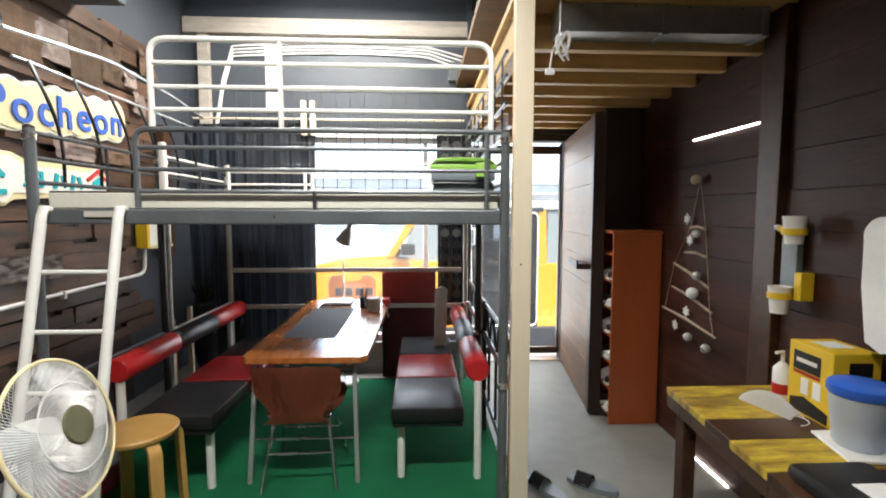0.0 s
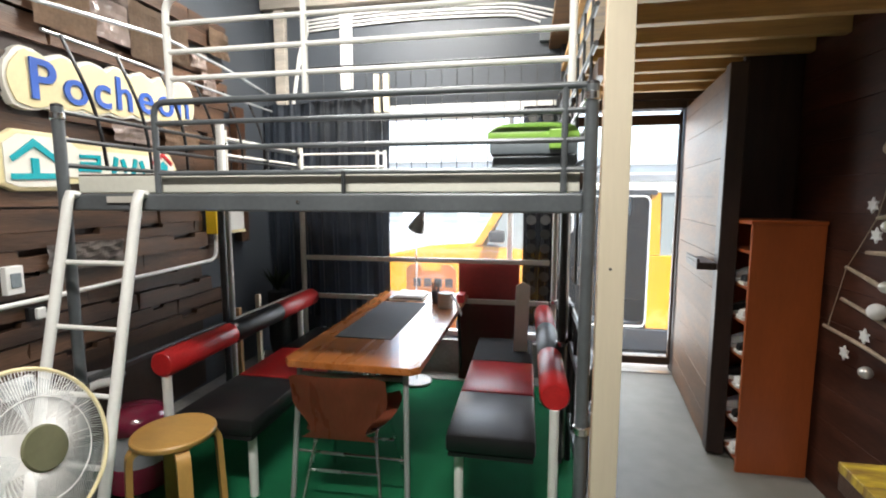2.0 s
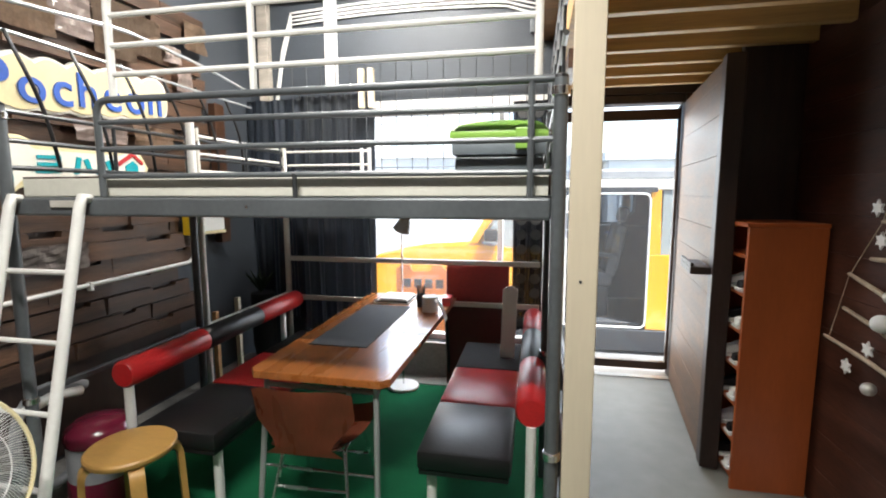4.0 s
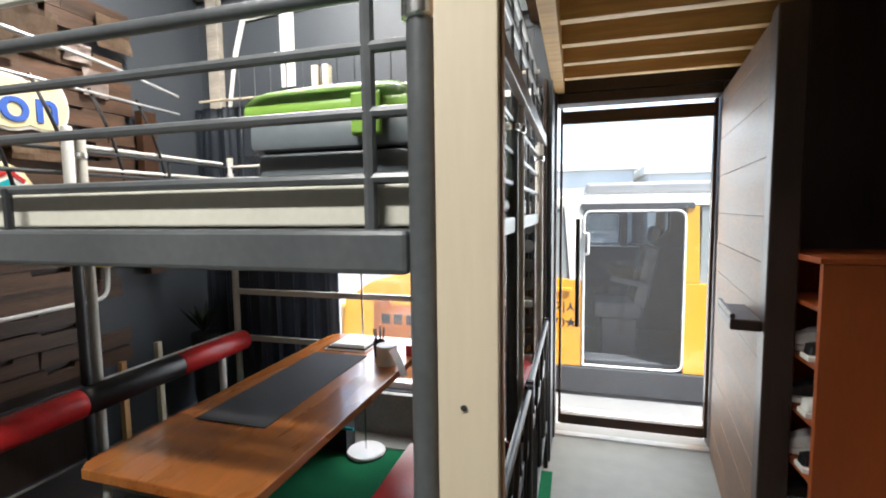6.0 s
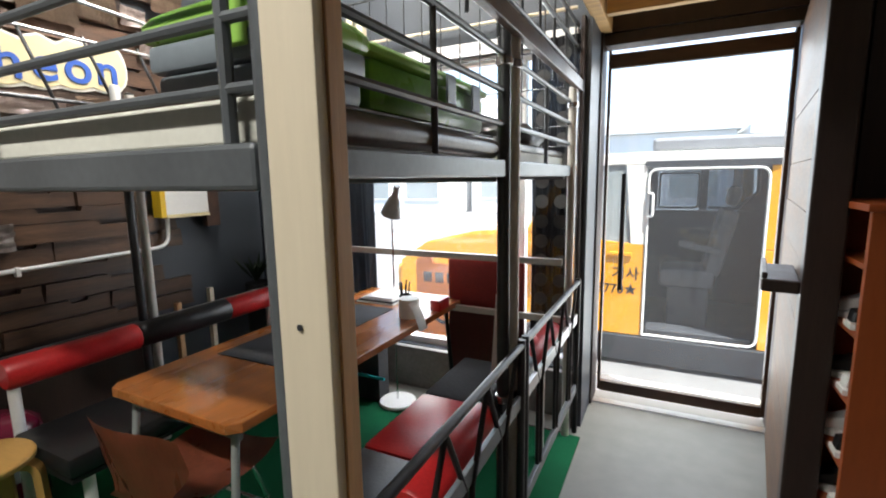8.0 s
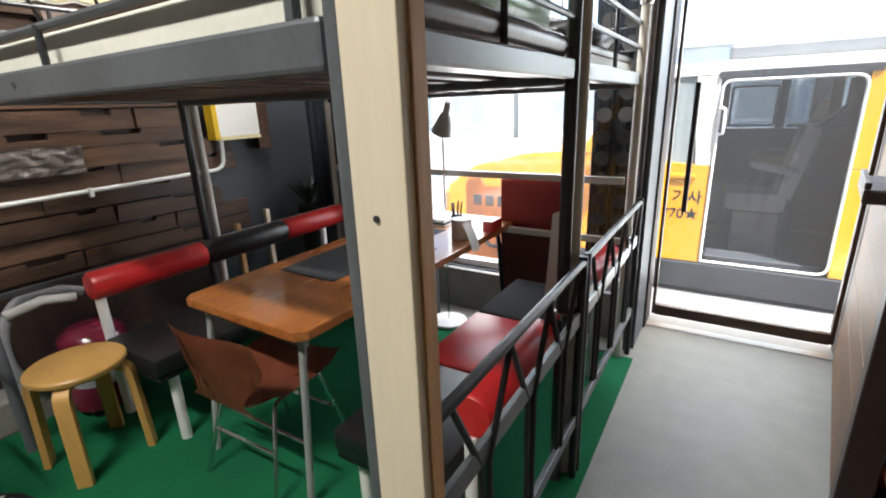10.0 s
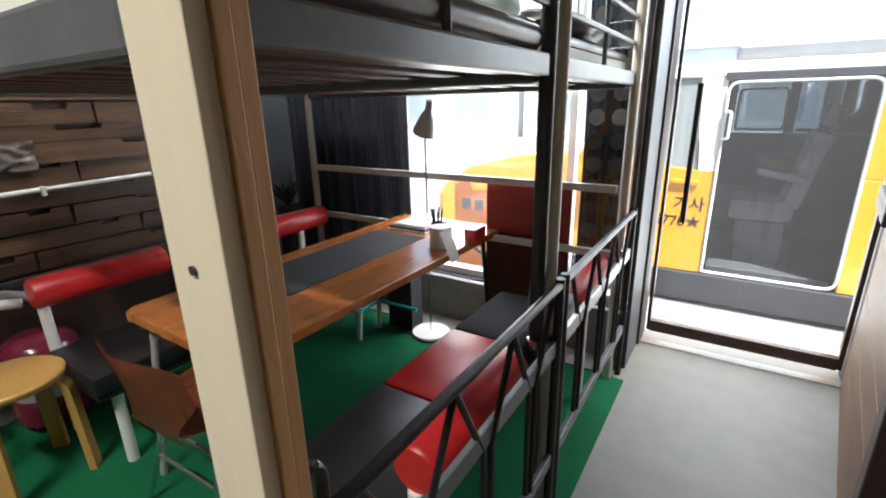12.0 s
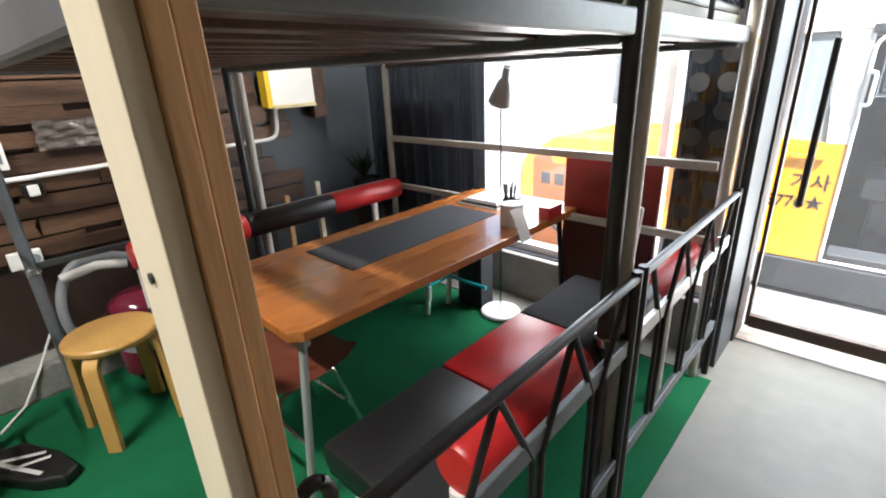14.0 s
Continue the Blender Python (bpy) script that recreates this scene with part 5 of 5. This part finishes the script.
cart = thing("yellow_carton", (1.45, 1.6, TZ), "yellow cardboard carton with black labels on the workbench", "carton")
CM = pose(1.455, 1.6, TZ + 0.001, 0, 0, -3)
part("carton", turned(box((-0.085, -0.1, 0), (0.08, 0.1, 0.266), 0.003), CM), YELLOW, cart)
part("label", turned(box((-0.0868, -0.05, 0.165), (-0.0852, 0.075, 0.235), 0.0004), CM), BLACK_VINYL, cart, "black label")
part("label_text", turned(box((-0.0876, -0.035, 0.195), (-0.0869, 0.06, 0.21)), CM), SIGN_WHITE, cart)
part("label_stripe", turned(box((-0.0866, -0.05, 0.15), (-0.0852, 0.075, 0.161)), CM), RED_VINYL, cart)
part("printed_panel", turned(prism([(-0.09, 0.008), (0.085, 0.008), (0.085, 0.05), (0.02, 0.07), (-0.09, 0.045)], "x", -0.0866, -0.0852), CM), BLACK_VINYL, cart)
for y0, y1 in ((-0.055, -0.02), (0.0, 0.035)):
    part("printed_number", turned(box((-0.0866, y0, 0.08), (-0.0852, y1, 0.14)), CM), SIGN_WHITE, cart)
part("label", turned(box((-0.03, -0.1018, 0.185), (0.05, -0.1002, 0.235), 0.0004), CM), BLACK_VINYL, cart, "black label")
part("top_label", turned(box((-0.04, -0.03, 0.2662), (0.05, 0.06, 0.2672)), CM), PAPER, cart)
dish = thing("white_tray", (1.33, 1.4, TZ), "thin white board lying on the workbench", "board")
part("tray", prism([(1.285, 1.488), (1.235, 1.295), (1.45, 1.26), (1.47, 1.488)], "z", TZ + 0.001, TZ + 0.011, 0.003), WHITE_PLASTIC, dish)
jug = thing("plastic_jug", (1.345, 1.38, TZ + 0.012), "milky plastic jug with a blue lid on a white board", "jug")
JC = (1.345, 1.38, TZ + 0.012)
part("body", lathe([(0.0, 0.0), (0.062, 0.0), (0.067, 0.01), (0.084, 0.165), (0.08, 0.165), (0.063, 0.012), (0, 0.006)], JC, "z", 32), JUG, jug, smooth=True)
part("lid", lathe([(0.0, 0.166), (0.086, 0.166), (0.089, 0.172), (0.087, 0.195), (0.078, 0.202), (0, 0.202)], JC, "z", 32), BLUE_LID, jug, smooth=True)
bot = thing("pump_bottle", (1.42, 1.8, TZ), "small white pump bottle with a red label", "bottle")
BC = (1.42, 1.79, TZ + 0.001)
part("body", lathe([(0.0, 0), (0.03, 0), (0.032, 0.01), (0.032, 0.12), (0.012, 0.145), (0, 0.145)], BC, "z", 20), WHITE_PLASTIC, bot, smooth=True)
part("label", lathe([(0.0325, 0.02), (0.0328, 0.022), (0.0328, 0.06), (0.0325, 0.062)], BC, "z", 20), RED_VINYL, bot)
part("pump", sweep([(1.42, 1.79, TZ + 0.14), (1.42, 1.79, TZ + 0.19), (1.38, 1.775, TZ + 0.19)], 0.007, 8), WHITE_PLASTIC, bot)
mask = thing("face_mask", (1.28, 1.65, TZ), "white face mask lying on the workbench", "mask")


def mask_shape(u, v):
    k = 2 * u - 1
    return (1.235 + 0.055 * u + 0.035 * v, 1.78 - 0.2 * u - 0.02 * v, TZ + 0.002 + 0.06 * math.sin(v * math.pi) * (1 - 0.7 * k * k) + 0.02 * v)


part("shell", shell(mask_shape, 12, 8, 0.002), PAPER, mask, smooth=True)
part("ear_loop", sweep(arc(14, lambda t: (1.29 + 0.06 * math.sin(t * 3.14), 1.585 - 0.05 * math.cos(t * 3.14), TZ + 0.003)), 0.002, 5), WHITE_PLASTIC, mask)
dev = thing("black_appliance", (1.05, 1.1, TZ), "glossy black kitchen appliance on the workbench", "appliance")
part("body", box((0.985, 0.95, TZ + 0.001), (1.22, 1.235, TZ + 0.05), 0.02), BLACK_VINYL, dev, smooth=True)
part("panel", box((1.06, 1.0, TZ + 0.0505), (1.2, 1.11, TZ + 0.056), 0.003), WHITE_PLASTIC, dev)

fr = thing("folding_stool", (-1.0, 3.75, 0), "small folding stool frame with a teal bar under the table", "stool")
for y in (3.62, 3.8):
    part("leg", sweep([(-1.02, y, 0.01), (-1.0, y, 0.2)], 0.016, 10), WHITE_STEEL, fr, smooth=True)
part("bar", sweep([(-1.0, 3.62, 0.2), (-1.0, 3.8, 0.2), (-0.72, 3.8, 0.2)], 0.01, 8), SIGN_TEAL, fr, smooth=True)
solid("waste_bin", prism([(-0.98, 3.86), (-0.8, 3.86), (-0.8, 3.97), (-0.98, 3.97)], "z", 0.009, 0.34, 0.008), FOAM, "black plastic waste bin under the table", "waste bin")

# sandals
for x, y, a in ((0.607, 2.31, 28), (0.86, 2.325, 50)):
    s = thing("sandal", (x, y, 0), "dark grey slip-on sandal on the concrete floor", "sandal", "pair of sandals")
    M_ = pose(x, y, 0.001, 0, 0, a)
    out = [(-0.04 - 0.01 * math.sin(k / 24 * 6.283) + 0.045 * math.cos(k / 24 * 6.283) + 0.04, 0.135 * math.sin(k / 24 * 6.283)) for k in range(24)]
    part("sole", turned(prism(out, "z", 0.0, 0.028, 0.004), M_), GREY_CASE, s)
    bm = shell(lambda u, v: (-0.05 + 0.1 * u, 0.0 + 0.085 * v, 0.02 + 0.05 * math.sin(u * math.pi)), 10, 4, 0.005)
    part("strap", turned(bm, M_), FOAM, s, smooth=True)

# hanging cord with a switch
cord = thing("hanging_cord", (0.55, 2.1, 2.05), "white knotted cord with a switch hanging from the beam", "cord")
part("cord", sweep([(0.563, 2.06, 2.4), (0.56, 2.06, 2.2), (0.53, 2.06, 2.15), (0.52, 2.06, 2.07)], 0.004, 6), WHITE_PLASTIC, cord, smooth=True)
part("loop", sweep(arc(40, lambda t: (0.575 + 0.03 * math.sin(t * 19), 2.06 + 0.01 * math.sin(t * 11), 2.19 - 0.05 * math.cos(t * 25) - 0.04 * t)), 0.004, 6), WHITE_PLASTIC, cord, smooth=True)
part("switch", box((0.5, 2.05, 2.045), (0.54, 2.07, 2.07), 0.004), WHITE_PLASTIC, cord)

# ceiling lamps; the front one is unseen, added to light faces turned to the camera
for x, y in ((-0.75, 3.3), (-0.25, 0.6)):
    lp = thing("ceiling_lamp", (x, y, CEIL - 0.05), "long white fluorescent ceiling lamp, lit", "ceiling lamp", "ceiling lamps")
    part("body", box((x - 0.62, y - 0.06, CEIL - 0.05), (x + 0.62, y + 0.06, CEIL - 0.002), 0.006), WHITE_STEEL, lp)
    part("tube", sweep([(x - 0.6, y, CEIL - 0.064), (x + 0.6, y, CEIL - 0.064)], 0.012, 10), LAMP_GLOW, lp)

# ---- outside ----
GZ = -0.35
solid("ground", box((-400, 4.62, GZ - 0.3), (400, 800, GZ)), ASPHALT, "sunlit grey asphalt street", "road", "structure")
solid("pavement", box((-60, 4.62, GZ), (60, 5.45, GZ + 0.12), 0.01), PAVING, "pale concrete pavement before the shop", "pavement", "structure")
solid("doorstep", box((0.2, 4.6, GZ + 0.12), (1.6, 4.9, -0.03), 0.01), PAVING, "pale concrete doorstep", "step", "structure")

van = thing("taxi_van", (0.6, 6.6, GZ), "yellow taxi van with its sliding door open", "van")
VY0, VY1 = 6.05, 7.8
X0, X1, Z0, Z1, BELT = 0.6, 1.5, -0.04, 1.46, 0.79


def side_panels(y, d):
    """One flank of the body, front towards -x: yellow, with glare whitening some panels above the belt line."""
    for pts, mat in (
        ([(-2.0, -0.06), (X0, -0.06), (X0, BELT), (-0.35, 0.86), (-1.05, 0.83), (-1.62, 0.72), (-1.95, 0.5)], VAN_YELLOW),
        ([(X1, -0.06), (3.2, -0.06), (3.25, BELT), (X1, BELT)], VAN_YELLOW),
        ([(X0 - 0.12, BELT + 0.002), (X0, BELT + 0.002), (X0, 1.5), (X0 - 0.18, 1.5)], VAN_ROOF_GLARE),
        ([(X1, BELT + 0.002), (X1 + 0.12, BELT + 0.002), (X1 + 0.1, 1.5), (X1, 1.5)], VAN_YELLOW),
        ([(2.95, BELT + 0.002), (3.24, BELT + 0.002), (3.1, 1.5), (2.9, 1.5)], VAN_ROOF_GLARE),
        ([(X0 - 0.7, 1.502), (3.08, 1.502), (2.95, 1.6), (X0 - 0.4, 1.6)], VAN_ROOF_GLARE),
        ([(-0.5, 0.872), (-0.4, 0.872), (X0 - 0.6, 1.5), (X0 - 0.72, 1.5)], VAN_YELLOW),
    ):
        part("body_panel", prism(pts, "y", y, y + d, 0.008), mat, van)


side_panels(VY0, 0.05)
side_panels(VY1 - 0.05, 0.05)
part("hood", prism([(-1.95, 0.5), (-1.62, 0.725), (-1.05, 0.856), (-0.45, 0.9), (-0.45, 0.85), (-1.6, 0.66), (-1.9, 0.45)], "y", VY0 + 0.052, VY1 - 0.052, 0.01), VAN_YELLOW, van)
part("bumper", box((-2.05, VY0 + 0.05, 0.0), (-1.9, VY1 - 0.05, 0.44), 0.04), VAN_YELLOW, van)
g = part("windscreen", prism([(-0.5, 0.9), (-0.46, 0.9), (0.18, 1.54), (0.14, 1.56)], "y", VY0 + 0.06, VY1 - 0.06), FACADE_GLASS, van)
part("roof", prism([(0.0, 1.52), (0.5, 1.61), (2.9, 1.61), (3.05, 1.56), (3.0, 1.54), (0.15, 1.51)], "y", VY0 + 0.055, VY1 - 0.055, 0.008), VAN_ROOF_GLARE, van)
part("floor", box((-0.6, VY0 + 0.06, -0.12), (3.2, VY1 - 0.06, -0.06)), VAN_DARK, van)
part("step_plate", box((X0 + 0.03, VY0 + 0.07, -0.059), (X1 - 0.03, VY0 + 0.3, 0.0), 0.012), VAN_DARK, van)
part("inner_wall", box((0.36, VY1 - 0.16, -0.058), (2.3, VY1 - 0.06, 1.0)), VAN_DARK, van)
part("window_post", box((0.36, VY1 - 0.12, 1.002), (0.64, VY1 - 0.06, 1.498)), VAN_DARK, van)
part("window_post", box((1.08, VY1 - 0.12, 1.002), (1.16, VY1 - 0.06, 1.498)), VAN_DARK, van)
part("window_post", prism([(1.46, 1.002), (1.66, 1.2), (1.66, 1.498), (2.3, 1.498), (2.3, 1.002)], "y", VY1 - 0.12, VY1 - 0.06), VAN_DARK, van)
for x0, x1 in ((0.642, 1.078), (1.162, 1.66)):
    part("side_window", box((x0, VY1 - 0.1, 1.003), (x1, VY1 - 0.094, 1.497)), VAN_TINT, van)
part("window_trim", sweep(rounded([(0.66, VY1 - 0.125, 1.03), (1.07, VY1 - 0.125, 1.03), (1.07, VY1 - 0.125, 1.43), (0.66, VY1 - 0.125, 1.43), (0.66, VY1 - 0.125, 1.03)], 0.05), 0.012, 8), SEAT_CLOTH, van, smooth=True)
part("window_trim", sweep([(1.18, VY1 - 0.125, 1.03), (1.45, VY1 - 0.125, 1.03), (1.64, VY1 - 0.125, 1.21), (1.64, VY1 - 0.125, 1.46)], 0.018, 8), SEAT_CLOTH, van, smooth=True)
part("rear_wall", box((2.3, VY0 + 0.06, -0.058), (2.34, VY1 - 0.06, 1.49)), VAN_DARK, van)
part("front_wall", box((0.3, VY0 + 0.06, -0.058), (0.35, VY1 - 0.06, 0.9)), VAN_DARK, van)
part("headliner", box((0.2, VY0 + 0.06, 1.5), (3.0, VY1 - 0.06, 1.509)), VAN_TRIM, van)
part("sill", box((-1.3, VY0 - 0.02, GZ + 0.04), (2.3, VY0 + 0.04, -0.064), 0.01), VAN_BLACK, van, "black sill panel")
part("door_seal", sweep(rounded([(X0 + 0.01, VY0 - 0.002, Z0), (X0 + 0.01, VY0 - 0.002, Z1), (X1 - 0.01, VY0 - 0.002, Z1), (X1 - 0.01, VY0 - 0.002, Z0), (X0 + 0.01, VY0 - 0.002, Z0)], 0.08), 0.011, 8), WHITE_STEEL, van, smooth=True)
part("door_rail", box((X0 - 0.02, VY0 - 0.012, 1.475), (X1 + 0.06, VY0 - 0.001, 1.53), 0.003), VAN_BLACK, van)
part("grab_handle", sweep(rounded([(X0 + 0.01, VY0 - 0.01, 1.05), (X0 + 0.05, VY0 - 0.03, 1.05), (X0 + 0.05, VY0 - 0.03, 1.25), (X0 + 0.01, VY0 - 0.01, 1.25)], 0.02), 0.012, 8), WHITE_STEEL, van, smooth=True)
part("roof_rack", box((0.62, VY0 + 0.1, 1.612), (2.8, VY1 - 0.1, 1.73), 0.03), VAN_TRIM, van, "grey roof box")
part("front_door_window", prism([(-0.34, 0.875), (X0 - 0.125, BELT + 0.003), (X0 - 0.185, 1.49), (X0 - 0.62, 1.49)], "y", VY0 + 0.015, VY0 + 0.025), FACADE_GLASS, van)
part("rear_window", box((X1 + 0.125, VY0 + 0.015, BELT + 0.003), (2.9, VY0 + 0.025, 1.49)), FACADE_GLASS, van)
part("door_pull", box((0.3, VY0 - 0.02, 0.68), (0.5, VY0, 0.72), 0.008), VAN_YELLOW, van)
mir = part("mirror", box((-0.3, VY0 - 0.2, 0.92), (-0.12, VY0 - 0.02, 1.06), 0.03), BLACK_VINYL, van, "black door mirror", smooth=True)
for x in (-1.15, 2.35):
    for y in (VY0 + 0.02, VY1 - 0.24):
        w = part("wheel", lathe([(0.1, 0), (0.31, 0.0), (0.33, 0.03), (0.33, 0.19), (0.31, 0.22), (0.1, 0.22)], (x, y - 0.03, GZ + 0.331), "y", 32), TYRE, van, smooth=True)
        part("rim", lathe([(0.0, -0.004), (0.2, -0.004), (0.22, 0.02), (0.2, 0.03), (0, 0.03)], (x, y - 0.03, GZ + 0.331), "y", 24), CHROME, w, smooth=True)
TX = Matrix(((1, 0, 0, 0), (0, 0, -1, 0), (0, 1, 0, 0), (0, 0, 0, 1)))
letters("lettering", "\uae30\uc0ac", 0.13, Matrix.Translation((0.33, VY0 - 0.002, 0.475)) @ TX, BLACK_VINYL, van, 0.001)
letters("lettering", "5770\u2605", 0.12, Matrix.Translation((0.2, VY0 - 0.002, 0.33)) @ TX, BLACK_VINYL, van, 0.001)
seat = thing("van_seat", (1.0, 6.75, -0.058), "grey cloth passenger seat in the van", "seat")
part("cushion", box((0.72, 6.45, 0.34), (1.2, 6.95, 0.52), 0.05), SEAT_CLOTH, seat, smooth=True)
part("seat_base", box((0.8, 6.49, -0.0575), (1.16, 6.91, 0.34), 0.02), VAN_DARK, seat)
SM = pose(1.16, 6.7, 0.46, 0, 12, 0)
part("backrest", turned(box((-0.07, -0.24, 0), (0.07, 0.24, 0.64), 0.05), SM), SEAT_CLOTH, seat, smooth=True)
part("headrest", turned(box((-0.05, -0.12, 0.67), (0.05, 0.12, 0.85), 0.04), SM), SEAT_CLOTH, seat, smooth=True)
part("armrest", turned(box((-0.34, -0.3, 0.22), (0.02, -0.25, 0.28), 0.02), SM), SEAT_CLOTH, seat, smooth=True)

ob_ = thing("orange_board", (-0.71, 4.8, GZ + 0.12), "orange plastic pavement board with a handle", "sign board")
part("board", prism([(-0.97, GZ + 0.12), (-0.5, GZ + 0.12), (-0.5, 0.78), (-0.55, 0.83), (-0.63, 0.83), (-0.65, 0.76), (-0.82, 0.76), (-0.84, 0.83), (-0.92, 0.83), (-0.97, 0.78)], "y", 4.66, 4.69, 0.006), ORANGE, ob_)
for i in range(4):
    part("character", box((-0.9 + i * 0.1, 4.655, 0.62), (-0.83 + i * 0.1, 4.659, 0.7), 0.001), VAN_BLACK, ob_)
part("emblem", sweep([(-0.73 + 0.09 * math.cos(a), 4.657, 0.4 + 0.09 * math.sin(a)) for a in (k * math.pi / 12 for k in range(25))], 0.014, 6), VAN_BLACK, ob_)


def facade(x0, x1, y, top, bays, label):
    b = thing("building", ((x0 + x1) / 2, y, GZ), label, "building", "houses across the street")
    part("wall", box((x0, y, GZ), (x1, y + 8, top), 0.03), FACADE, b)
    part("roof", box((x0 - 0.2, y - 0.2, top), (x1 + 0.2, y + 8.2, top + 0.4), 0.03), FACADE, b)
    w = (x1 - x0) / bays
    for i in range(bays):
        for s in range(int((top + 0.2) / 3)):
            zz = GZ + 0.7 + s * 3
            wd = part("window", box((x0 + w * (i + 0.15), y - 0.06, zz), (x0 + w * (i + 0.85), y - 0.002, zz + 1.7), 0.01), WHITE_STEEL, b)
            part("pane", box((x0 + w * (i + 0.19), y - 0.07, zz + 0.08), (x0 + w * (i + 0.81), y - 0.062, zz + 1.62)), FACADE_GLASS, wd)


facade(-26, -9, 22, 5.6, 6, "pale two-storey building with wide windows")
facade(-8.6, 3, 24, 3.2, 4, "low pale building with wide windows")
facade(3.5, 20, 23, 2.9, 5, "low pale building across the street")
